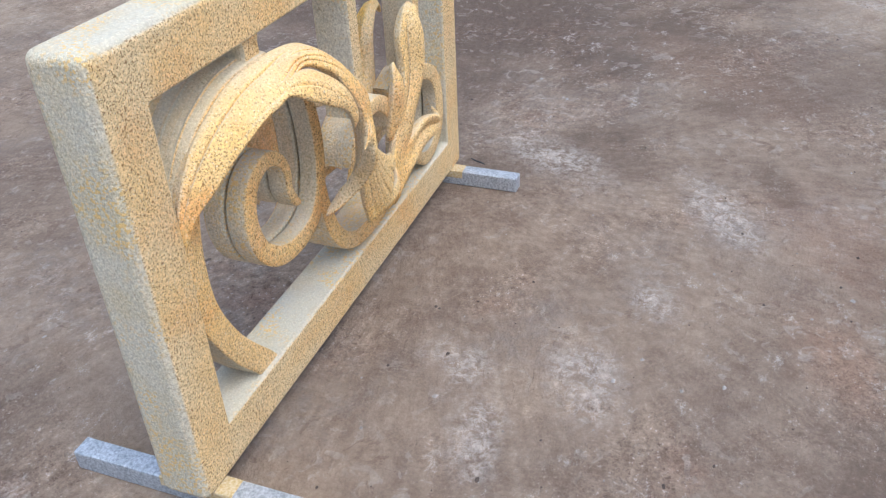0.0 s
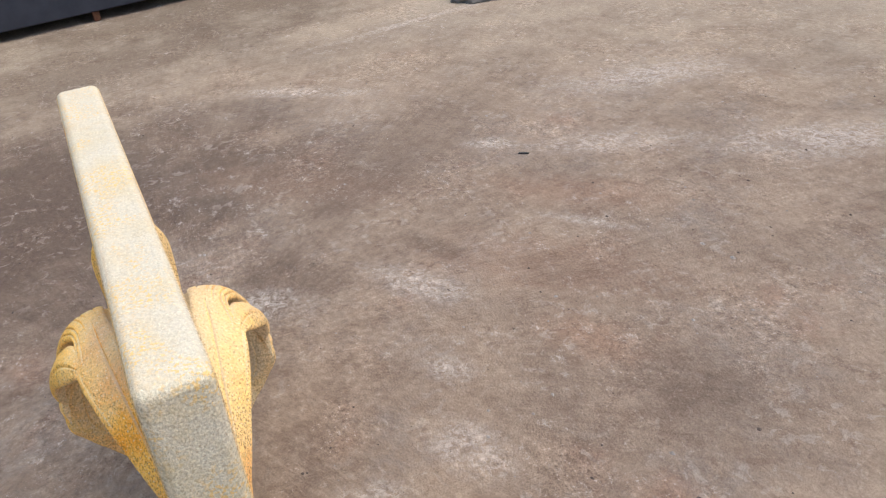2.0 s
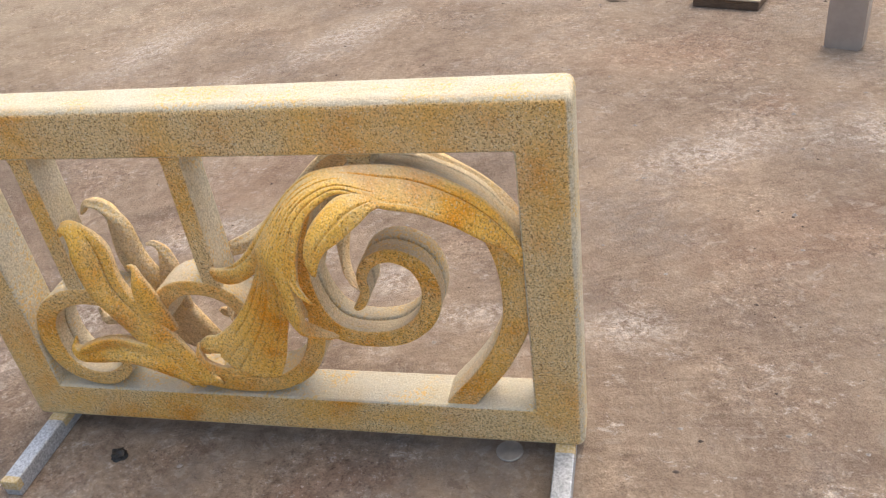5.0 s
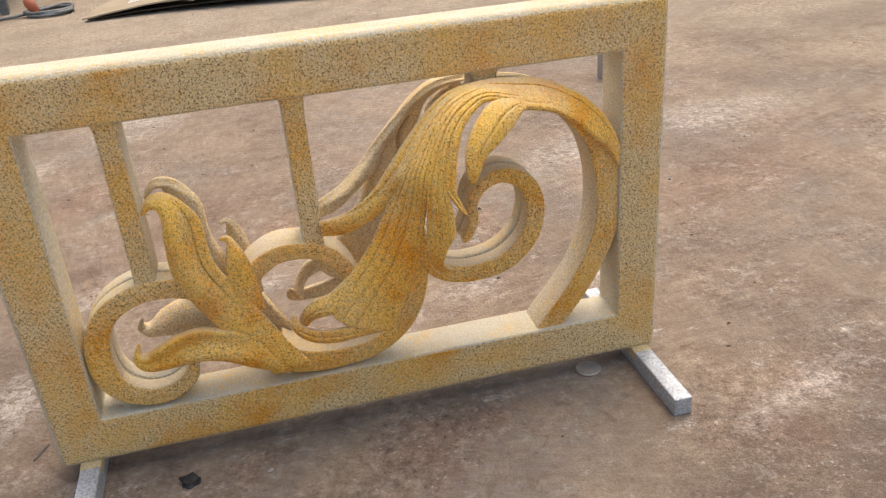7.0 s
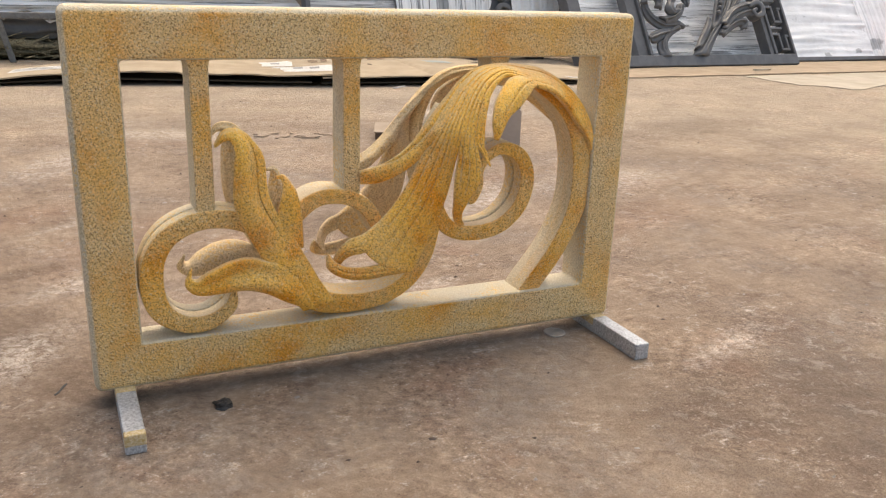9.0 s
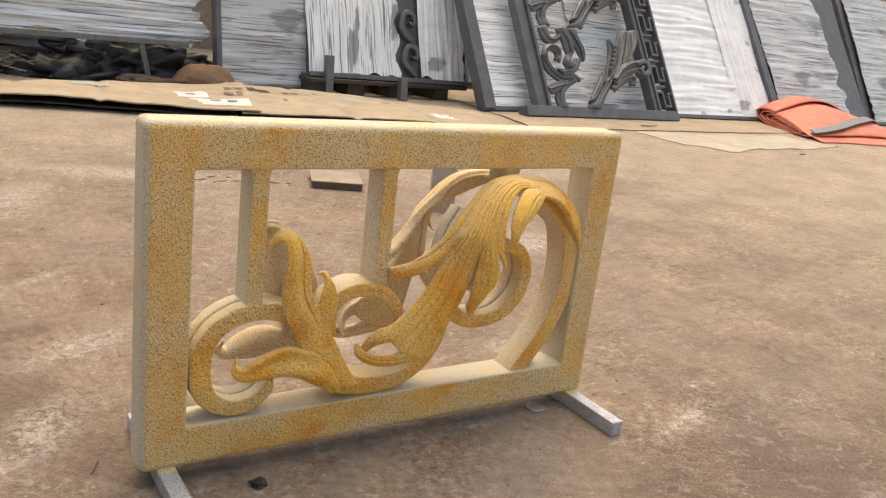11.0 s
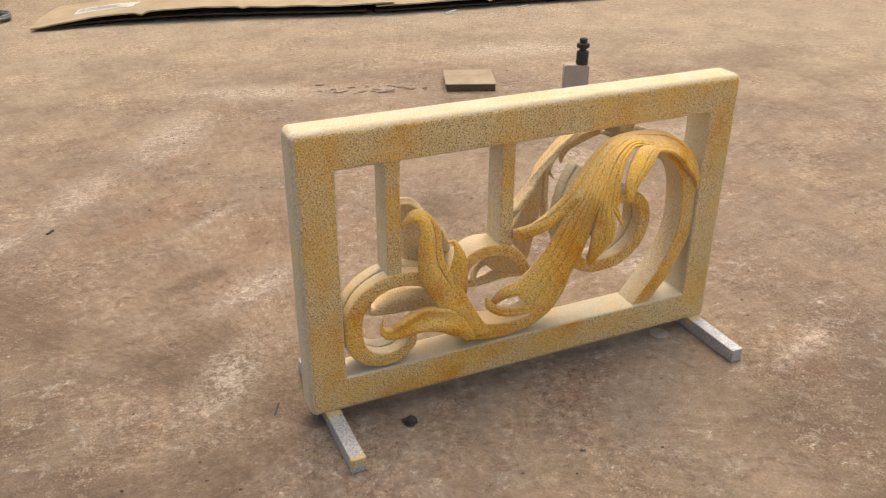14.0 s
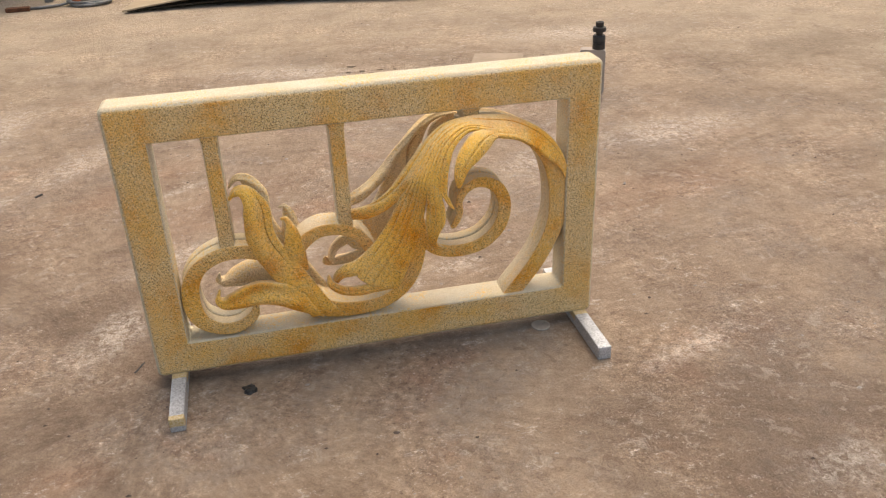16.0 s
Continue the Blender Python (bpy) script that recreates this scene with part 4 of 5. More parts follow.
def carton_left():
    ob = thing("flattened_carton", "large flattened brown cardboard carton with white labels, curling off the floor", "cardboard")
    prof = curve([(0.012, 0), (0.045, 0), (0.064, 0), (0.060, 0), (0.052, 0), (0.044, 0)], 121)[:, 0]
    lift = lambda u, v: prof[min(120, int(u * 120))] + 0.012 * v + 0.012 * math.sin(math.pi * v) + crease(u, v, 0.30, 0.02, 0.012) + crease(u, v, 0.55, -0.03, 0.010) + 0.014 * math.exp(-((u - 1) / 0.08) ** 2)
    top = Loose([(-0.40, 3.36), (-0.05, 3.37), (0.3, 3.32), (0.65, 3.25), (0.95, 3.16), (1.33, 3.065)],
                [(-0.26, 3.78), (0.1, 3.78), (0.45, 3.79), (0.80, 3.84), (1.12, 3.92), (1.60, 4.13)], lift, 0.007, 0.010, 1.0)
    sharp(part("board", top.mesh(), CARD, ob))
    # dark sheet added to paint the shadowed gap below the raised edge
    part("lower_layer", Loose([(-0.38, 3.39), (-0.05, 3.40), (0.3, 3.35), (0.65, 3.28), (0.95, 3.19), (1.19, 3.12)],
                              [(-0.26, 3.76), (0.1, 3.76), (0.45, 3.77), (0.80, 3.82), (1.12, 3.90), (1.47, 4.14)], lift, 0.006, 0.006, 4.0).mesh(scale=0.35), CARD_SHADE_STAIN, ob, "dark sheet painted as the shade in the gap under the carton")
    top.patch("label", 0.10, 0.26, 0.20, 0.42, LABEL, ob, 0.02)
    for v, long in ((0.245, 0.13), (0.285, 0.10), (0.325, 0.12), (0.365, 0.07)):
        top.patch("faded_print", 0.112, 0.112 + long, v, v + 0.014, TARP_TAPE, ob, 0.02)
    top.patch("label", 0.80, 0.885, 0.34, 0.56, LABEL, ob, -0.03)
    top.patch("label", 0.855, 0.985, 0.09, 0.29, LABEL, ob, -0.02)
    top.patch("torn_patch", 0.83, 0.865, 0.22, 0.30, LABEL, ob, 0.0, 0.004)
    for u, v in ((0.825, 0.44), (0.885, 0.19), (0.925, 0.17)):
        top.patch("faded_print", u, u + 0.025, v, v + 0.07, TARP_TAPE, ob, -0.03)
    top.patch("blue_print", 0.470, 0.575, 0.50, 0.78, BLUE, ob, 0.01, 0.008, 14)
    for u, v in ((0.935, 0.58), (0.965, 0.58), (0.930, 0.38), (0.958, 0.38)):
        top.patch("faded_print", u, u + 0.018, v, v + 0.12, PRINT, ob, -0.03)
    for u, v in ((0.62, 0.30), (0.70, 0.55), (0.36, 0.36)):
        top.patch("stain", u, u + 0.02, v, v + 0.06, CARD_DARK, ob, 0.0, 0.006)


def carton_right():
    ob = thing("flattened_carton", "flattened brown cardboard carton with faded print and a torn handle hole", "cardboard")
    prof = curve([(0.046, 0), (0.050, 0), (0.046, 0), (0.032, 0), (0.010, 0)], 121)[:, 0]
    lift = lambda u, v: prof[min(120, int(u * 120))] + 0.020 * v * (1 - 0.7 * u) + 0.010 * math.sin(math.pi * v) + crease(u, v, 0.37, -0.06, 0.014) + crease(u, v, 0.70, 0.03, 0.008)
    top = Loose([(1.24, 3.085), (1.62, 3.05), (2.05, 3.03), (2.5, 2.99), (2.97, 2.90)],
                [(1.50, 4.15), (1.74, 4.00), (2.08, 3.99), (2.55, 3.80), (3.10, 3.72)], lift, 0.007, 0.009, 7.0)
    sharp(part("board", top.mesh(), CARD, ob))
    # same painted shade under this carton, as a dark sheet
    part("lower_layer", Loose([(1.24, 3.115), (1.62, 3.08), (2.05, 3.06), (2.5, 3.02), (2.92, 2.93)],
                              [(1.50, 4.13), (1.74, 3.98), (2.08, 3.97), (2.55, 3.78), (3.05, 3.70)], lift, 0.006, 0.004, 9.0).mesh(scale=0.3), CARD_SHADE_STAIN, ob, "dark sheet painted as the shade in the gap under the carton")
    top.patch("handle_hole", 0.065, 0.140, 0.70, 0.86, RUBBER, ob, 0.0, 0.012, 14)
    top.patch("handle_hole", 0.135, 0.190, 0.66, 0.78, RUBBER, ob, 0.0, 0.010, 14)
    top.patch("faded_print", 0.0, 0.075, 0.70, 0.78, PRINT, ob)
    top.patch("blue_print", 0.46, 0.55, 0.48, 0.62, BLUE, ob, -0.03, 0.010, 14)
    top.patch("torn_patch", 0.725, 0.790, 0.22, 0.36, LABEL, ob, 0.05, 0.020, 16)
    top.patch("torn_patch", 0.83, 0.90, 0.06, 0.10, LABEL, ob, 0.0, 0.010, 16)
    for u in (0.24, 0.285):
        top.patch("faded_print", u, u + 0.025, 0.60, 0.70, PRINT, ob)
    for u, v in ((0.63, 0.58), (0.40, 0.72), (0.20, 0.35)):
        top.patch("stain", u, u + 0.018, v, v + 0.05, CARD_SHADE_STAIN, ob, 0.0, 0.008)


carton_left()
carton_right()


def lying_sheet(name, label, category, outline, z, thick, material, seed, ragged=0.03):
    ob = thing(name, label, category)
    bm = bmesh.new()
    pts = []
    n = len(outline)
    for i in range(n):
        a, b = Vector(outline[i]), Vector(outline[(i + 1) % n])
        for k in range(24):
            p = a.lerp(b, k / 24)
            w = ragged * (noise.noise(Vector((p.x * 4, p.y * 4, seed))) + 0.5 * noise.noise(Vector((p.x * 17, p.y * 17, seed))))
            pts.append((p.x + w, p.y + w))
    top = [bm.verts.new((x, y, z + thick * (1.0 + 0.8 * noise.noise(Vector((x * 5, y * 5, seed)))))) for x, y in pts]
    low = [bm.verts.new((x, y, z)) for x, y in pts]
    bm.faces.new(top)
    bm.faces.new(low[::-1])
    for i in range(len(pts)):
        bm.faces.new((top[i], low[i], low[(i + 1) % len(pts)], top[(i + 1) % len(pts)]))
    bmesh.ops.triangulate(bm, faces=bm.faces[:])
    part("sheet", bm, material, ob)


lying_sheet("cardboard_sheet", "flat brown cardboard sheet under the leaning black panel", "cardboard",
            [(3.30, 3.66), (3.20, 3.17), (5.35, 3.22), (6.6, 3.35), (7.0, 4.3), (3.4, 4.3)], 0.001, 0.008, CARD_DARK, 2.0, 0.02)
lying_sheet("paper_sheet", "pale torn sheet of packing paper lying on the concrete", "paper",
            [(4.06, 3.13), (4.12, 2.80), (4.22, 2.45), (4.70, 2.54), (5.3, 2.60), (5.85, 2.70), (5.75, 3.10), (4.8, 3.15)], 0.002, 0.003, PAPER, 5.0, 0.08)


def tarpaulin():
    ob = thing("folded_tarpaulin", "folded orange tarpaulin with a grey strap lying in a heap", "tarpaulin")
    a, b = Vector((5.90, 2.95)), Vector((6.46, 3.98))
    way = Vector((1.0, -0.06))

    def place(v, h, e):
        """v along the folded side, h the relative height in the pile, e along the folds."""
        p = a.lerp(b, v) + way * (1.62 * e * (0.62 + 0.38 * (1 - v)) + 0.12 * e * math.sin(5 * v))
        tall = (0.045 + 0.17 * max(0, v) ** 0.9) * (0.85 + 1.0 * math.sin(math.pi * min(1, 1.05 * e)) - 0.45 * e)
        w = 0.010 * noise.noise(Vector((p.x * 4, p.y * 4, h)))
        return (p.x, p.y + 0.03 * noise.noise(Vector((e * 5, v * 2, 3))), max(0.003, tall * h + w * h))
    turns, n, m = 4.2, 190, 26
    grid = []
    for i in range(n + 1):
        s = i / n
        th = 2 * math.pi * turns * s
        r = 0.20 + 0.80 * s
        v = 0.5 + 0.5 * r * math.cos(th) + 0.02 * noise.noise(Vector((s * 9, 0, 0)))
        h = 0.5 + 0.5 * r * math.sin(th) * (1 - 0.08 * noise.noise(Vector((s * 20, 3, 0))))
        grid.append([place(v, h, j / m) for j in range(m + 1)])
    bm = skin(bmesh.new(), grid, False, False)
    ob_fold = smooth(part("fold", bm, TARP, ob))
    sol = ob_fold.modifiers.new("thickness", "SOLIDIFY")
    sol.thickness = 0.007 * UNIT
    flap = crumpled(lambda u, v: mixf(5.88, 6.15, v) + (1.48 + 0.07 * math.sin(15 * v) + 0.04 * math.sin(37 * v)) * u, lambda u, v: 2.86 - 0.14 * u + 0.5 * v + 0.03 * math.sin(9 * u), lambda u, v: 0.004 + 0.06 * v * (1 - 0.4 * u), 0.008, 0.012, 21.0)
    smooth(part("flap", flap, TARP, ob))
    rows = []
    for i in range(31):
        s = i / 30
        e, v = 0.03 + 0.92 * s, 0.05 + 0.46 * s ** 1.5
        lo, hi = place(v, 0.5 + math.sqrt(max(0, 0.25 - (v - 0.5) ** 2)), e), place(v + 0.075, 0.5 + math.sqrt(max(0, 0.25 - (v - 0.425) ** 2)), e)
        rows.append([(lo[0], lo[1], lo[2] + 0.010), (hi[0], hi[1], hi[2] + 0.010), (hi[0], hi[1], hi[2] + 0.018), (lo[0], lo[1], lo[2] + 0.018)])
    part("strap", skin(bmesh.new(), rows), TARP_TAPE, ob, "grey strap")


tarpaulin()


# ---- the stacked and leaning panels along the back ----
def film_sheet(u0, u1, s0, s1, seed, along, amount=0.022, ragged=0.0, front=-0.012):
    """Creased film; along: creases run across the panel (0) or up it (1)."""
    nu, nv = (30, 110) if along == 0 else (110, 30)
    rows = []
    for j in range(nv + 1):
        z = mixf(s0, s1, j / nv)
        row = []
        for i in range(nu + 1):
            x = mixf(u0, u1, i / nu)
            if along == 0:
                d = noise.noise(Vector((x * 1.6, z * 26, seed))) + 0.5 * noise.noise(Vector((x * 2.5, z * 60, seed)))
            else:
                d = noise.noise(Vector((x * 24, z * 1.6, seed))) + 0.5 * noise.noise(Vector((x * 55, z * 2.5, seed)))
            low = ragged * abs(noise.noise(Vector((x * 7, 1, seed)))) * max(0, 1 - j / nv * 6)
            side = ragged * noise.noise(Vector((1, z * 8, seed))) * max(0, i / nu * 6 - 5)
            row.append((x + side, front + amount * (d - 0.6) + 0.02 * noise.noise(Vector((x * 3, z * 3, seed))), z + low))
        rows.append(row)
    return skin(bmesh.new(), rows, False, False)


def wrapped_panel(label, at, lean, turn, width, height, films, stiles=(), rail=True):
    """A black metal panel wound in film, leaning back. films: from, to, creases, material, raggedness."""
    ob = thing("film_wrapped_gate", label, "wrapped gate", group="wrapped panels along the back")
    ob.matrix_basis = pose(*[k * UNIT for k in at], -lean, 0, turn)
    part("core", box(0.01, width - 0.01, 0.012, 0.06, 0.0, height), BLACK, ob)
    for u0, u1, along, film, ragged in films:
        f = smooth(part("film", film_sheet(u0, u1, 0.01, height, at[0] + u0, along, 0.013, ragged), film, ob, "creased clear stretch film"))
        f.visible_shadow = True
    for u0, u1 in stiles:
        part("stile", box(u0, u1, -0.05, 0.05, -0.005, height + 0.01, 0.004), BLACK, ob, "black metal stile")
    if rail:
        part("bottom_rail", box(0, width, -0.035, 0.06, -0.012, 0.022, 0.004), BLACK, ob, "black metal rail")
    return ob


wrapped_panel("black metal panel wound in creased film across its width", (1.56, 4.50, 0.0), 12, 0, 0.64, 1.5, [(0.03, 0.64, 0, FILM_DARK, 0.0)], [(0.0, 0.035)])
middle = wrapped_panel("black metal panel under torn film hanging in upright folds", (2.18, 4.42, 0.12), 20, -3, 1.42, 1.4,
                       [(0.0, 0.71, 1, FILM_UPRIGHT, 0.05), (0.88, 1.27, 1, FILM_LOOSE, 0.06), (1.27, 1.42, 1, FILM_UPRIGHT, 0.0)])
for cx, cz in ((0.80, 0.20), (0.79, 0.45)):
    smooth(part("scroll", scroll([(cx + 0.03, cz - 0.16, 0.018), (cx - 0.05, cz - 0.06, 0.02), (cx - 0.02, cz + 0.05, 0.02), (cx + 0.05, cz + 0.04, 0.016), (cx + 0.05, cz - 0.03, 0.012), (cx + 0.01, cz - 0.02, 0.008)], -0.04, 0.012, 0.008, 30), BLACK, middle))
wrapped_panel("wide black metal panel wound in film, behind an open carved panel", (3.28, 3.86, 0.01), 32, 1.5, 2.02, 1.5, [(0.09, 1.05, 0, FILM_ACROSS, 0.0), (1.03, 2.02, 0, FILM_ACROSS, 0.0)], [(0.0, 0.10)])
wrapped_panel("wide panel under pale loose film with a black edge", (5.30, 3.90, 0.01), 33, 1.5, 1.52, 1.5, [(0.0, 0.95, 0, FILM_LOOSE, 0.03), (0.90, 1.42, 1, FILM_LOOSE, 0.03)], [(1.41, 1.50)])
wrapped_panel("panel wound in grey film behind the tarpaulin", (6.84, 3.92, 0.01), 33, 1.5, 1.55, 1.5, [(0.0, 1.14, 0, FILM_DARK, 0.10)])
wrapped_panel("panel wound in grey film at the end of the row", (8.45, 4.02, 0.01), 30, 1.5, 2.4, 1.5, [(0.10, 2.4, 0, FILM_DARK, 0.0)])


def carved_gate():
    ob = thing("carved_gate_panel", "open black metal gate panel with carved leaves and key-pattern border", "gate panel")
    ob.matrix_basis = pose(3.62 * UNIT, 3.68 * UNIT, 0.012 * UNIT, -32, 0, 1.5)
    w, h = 1.51, 1.5
    part("bottom_rail", box(-0.10, w, -0.05, 0.05, -0.022, 0.060, 0.005), BLACK, ob)
    part("top_rail", box(-0.10, w, -0.04, 0.05, h - 0.085, h, 0.005), BLACK, ob)
    for x0, x1, y0 in ((0.035, 0.122, -0.028), (0.124, 0.146, -0.050), (1.258, 1.296, -0.036), (1.298, 1.320, -0.050), (1.490, 1.510, -0.050)):
        part("stile", box(x0, x1, y0, 0.05, 0.060, h - 0.085, 0.004), BLACK, ob)
    pitch, a, b = 0.226, 1.320, 1.490
    for k in range(6):
        z, g = 0.062 + pitch * k, 0.019
        bm = box(a, a + 0.125, -0.040, 0.02, z + 0.205, z + 0.205 + g, 0.003)
        box(a, a + 0.085, -0.040, 0.02, z + 0.155, z + 0.155 + g, 0.003, bm)
        box(a + 0.066, a + 0.085, -0.040, 0.02, z + 0.052, z + 0.154, 0.003, bm)
        box(a + 0.066, b - 0.020, -0.040, 0.02, z + 0.032, z + 0.051, 0.003, bm)
        box(b - 0.040, b - 0.021, -0.040, 0.02, z + 0.052, z + 0.140, 0.003, bm)
        box(b - 0.040, b, -0.040, 0.02, z + 0.141, z + 0.141 + g, 0.003, bm)
        part("key_border", bm, BLACK, ob)

    def frond(dz, left, right, lift=0.035, veins=3, base=-0.040, name="leaf"):
        """A swelling carved leaf between its two rims, furrowed along its length."""
        n = len(left)
        mid = [(0.5 * (p[0] + q[0]), base - lift * math.sin(math.pi * (0.22 + 0.62 * i / (n - 1))), 0.5 * (p[1] + q[1]) + dz) for i, (p, q) in enumerate(zip(left, right))]
        rims = [[(x, base, z + dz) for x, z in side] for side in (left, right)]
        cuts = [((k + 1) / (veins + 1), 0.012, 0.04, 0.93) for k in range(veins)]
        smooth(part(name, leaf([rims[0], mid, rims[1]], 0.020, cuts, 34, 13, 0.011, 0.035), BLACK, ob))

    for dz in (0.0, 0.66):
        # the C-shaped leaf beside the stile, its hooded curl and its tips
        frond(dz, [(0.299, 0.395), (0.330, 0.468), (0.298, 0.524), (0.234, 0.538), (0.169, 0.503), (0.144, 0.440)], [(0.250, 0.413), (0.275, 0.457), (0.255, 0.487), (0.220, 0.490), (0.192, 0.470), (0.190, 0.438)], 0.045, 2, -0.06)
        frond(dz, [(0.158, 0.469), (0.156, 0.405), (0.173, 0.341), (0.219, 0.291), (0.276, 0.258), (0.341, 0.252), (0.424, 0.274), (0.472, 0.261)], [(0.211, 0.463), (0.216, 0.409), (0.247, 0.362), (0.293, 0.330), (0.351, 0.318), (0.414, 0.335), (0.465, 0.314), (0.491, 0.285)], 0.03, 3)
        frond(dz, [(0.315, 0.291), (0.401, 0.313), (0.475, 0.361), (0.530, 0.435)], [(0.270, 0.345), (0.355, 0.352), (0.418, 0.385), (0.464, 0.440)], 0.04, 2, -0.055)
        frond(dz, [(0.345, 0.680), (0.383, 0.599), (0.390, 0.530), (0.400, 0.474), (0.376, 0.449)], [(0.462, 0.680), (0.483, 0.605), (0.490, 0.552), (0.468, 0.487), (0.391, 0.445)], 0.05, 3, -0.05)
        frond(dz, [(0.440, 0.690), (0.488, 0.607), (0.517, 0.544), (0.538, 0.491), (0.557, 0.433)], [(0.581, 0.690), (0.578, 0.603), (0.597, 0.549), (0.600, 0.485), (0.572, 0.435)], 0.04, 3)
        frond(dz, [(0.374, 0.455), (0.336, 0.399), (0.368, 0.352), (0.440, 0.366)], [(0.435, 0.462), (0.412, 0.420), (0.416, 0.393), (0.456, 0.408)], 0.04, 1, -0.065)
        frond(dz, [(0.180, 0.680), (0.215, 0.577), (0.287, 0.558), (0.375, 0.600)], [(0.275, 0.680), (0.291, 0.618), (0.330, 0.618), (0.400, 0.665)], 0.03, 2)
        # the sheath that carries it
        frond(dz, [(0.410, 0.285), (0.298, 0.240), (0.235, 0.183), (0.206, 0.126), (0.212, 0.050)], [(0.450, 0.262), (0.362, 0.217), (0.308, 0.167), (0.292, 0.115), (0.318, 0.050)], 0.035, 3, -0.035)
        frond(dz, [(0.361, 0.262), (0.274, 0.257), (0.184, 0.232), (0.142, 0.196)], [(0.288, 0.200), (0.233, 0.170), (0.181, 0.150), (0.150, 0.171)], 0.03, 2, -0.045)
        # the fluted stem, its sheaths and the plume that opens from it
        frond(dz, [(0.488, 0.050), (0.632, 0.191), (0.775, 0.325), (0.885, 0.446), (0.965, 0.592), (1.050, 0.735)], [(0.643, 0.050), (0.761, 0.194), (0.887, 0.324), (0.993, 0.451), (1.084, 0.600), (1.165, 0.735)], 0.04, 3, -0.035, "stem")
        frond(dz, [(0.510, 0.089), (0.606, 0.204), (0.673, 0.279), (0.719, 0.349)], [(0.600, 0.140), (0.680, 0.225), (0.736, 0.291), (0.733, 0.346)], 0.03, 1, -0.05)
        frond(dz, [(0.722, 0.243), (0.790, 0.385), (0.855, 0.516), (0.870, 0.628)], [(0.816, 0.302), (0.895, 0.436), (0.949, 0.566), (0.894, 0.642)], 0.035, 2, -0.05)
        frond(dz, [(0.907, 0.353), (1.001, 0.477), (1.075, 0.600), (1.145, 0.735)], [(1.007, 0.415), (1.106, 0.515), (1.207, 0.618), (1.250, 0.735)], 0.045, 3, -0.045)
        frond(dz, [(0.805, 0.290), (0.925, 0.398), (1.040, 0.448), (1.196, 0.474)], [(0.855, 0.275), (0.950, 0.358), (1.055, 0.400), (1.184, 0.430)], 0.04, 2, -0.065)
        frond(dz, [(0.812, 0.256), (0.934, 0.350), (1.053, 0.396), (1.149, 0.413), (1.178, 0.375)], [(0.850, 0.235), (0.965, 0.310), (1.053, 0.352), (1.110, 0.364), (1.123, 0.348)], 0.04, 2, -0.06)
        frond(dz, [(0.782, 0.218), (0.887, 0.300), (0.992, 0.338), (1.085, 0.330), (1.060, 0.254)], [(0.810, 0.190), (0.904, 0.245), (0.976, 0.277), (1.010, 0.277), (1.001, 0.250)], 0.04, 2, -0.055)
        smooth(part("curl", scroll([(1.120, 0.425 + dz, 0.014), (1.170, 0.452 + dz, 0.020), (1.215, 0.455 + dz, 0.022), (1.248, 0.420 + dz, 0.022), (1.232, 0.370 + dz, 0.022), (1.175, 0.350 + dz, 0.020), (1.150, 0.385 + dz, 0.016), (1.185, 0.405 + dz, 0.012)], -0.10, -0.02, 0.010, 34), BLACK, ob))
        for k in range(6):
            bm = bmesh.new()
            bmesh.ops.create_icosphere(bm, subdivisions=2, radius=0.017)
            bm.transform(Matrix.Translation((0.915 - 0.023 * k, -0.092, 0.560 - 0.038 * k + dz)))
            smooth(part("bead", bm, BLACK, ob))


carved_gate()


def pallet():
    ob = thing("timber_pallet", "dark weathered timber pallet under the wrapped panels", "pallet")
    for x in (2.16, 2.46, 2.80, 3.18):
        part("block", box(x, x + 0.13, 4.36, 5.0, 0.0, 0.085, 0.004), WOOD, ob)
    for y in (4.32, 4.56, 4.80):
        part("deck_board", box(2.14, 3.45, y, y + 0.17, 0.085, 0.112, 0.004), WOOD, ob)
    # added, not a seen part: keeps light from behind out of the gap
    part("back_board", box(1.95, 3.45, 4.98, 5.02, 0.0, 0.112, 0.004), WOOD, ob)
    part("bearer", box(2.16, 3.46, 4.42, 4.50, 0.112, 0.134, 0.004), BLACK, ob, "black steel bearer")


pallet()


def prop(x, y, z0, z1, tilt):
    ob = thing("steel_prop", "short grey square steel tube propped against a wrapped panel", "prop", (x, y, z0), group="props")
    bm = box(-0.028, 0.028, -0.028, 0.028, 0, z1 - z0, 0.004)
    bm.transform(Euler((radians(tilt), 0, 0)).to_matrix().to_4x4())
    part("tube", bm, STEEL, ob)


prop(2.30, 4.34, 0.0, 0.27, -4)
prop(2.84, 4.24, 0.0, 0.16, -6)


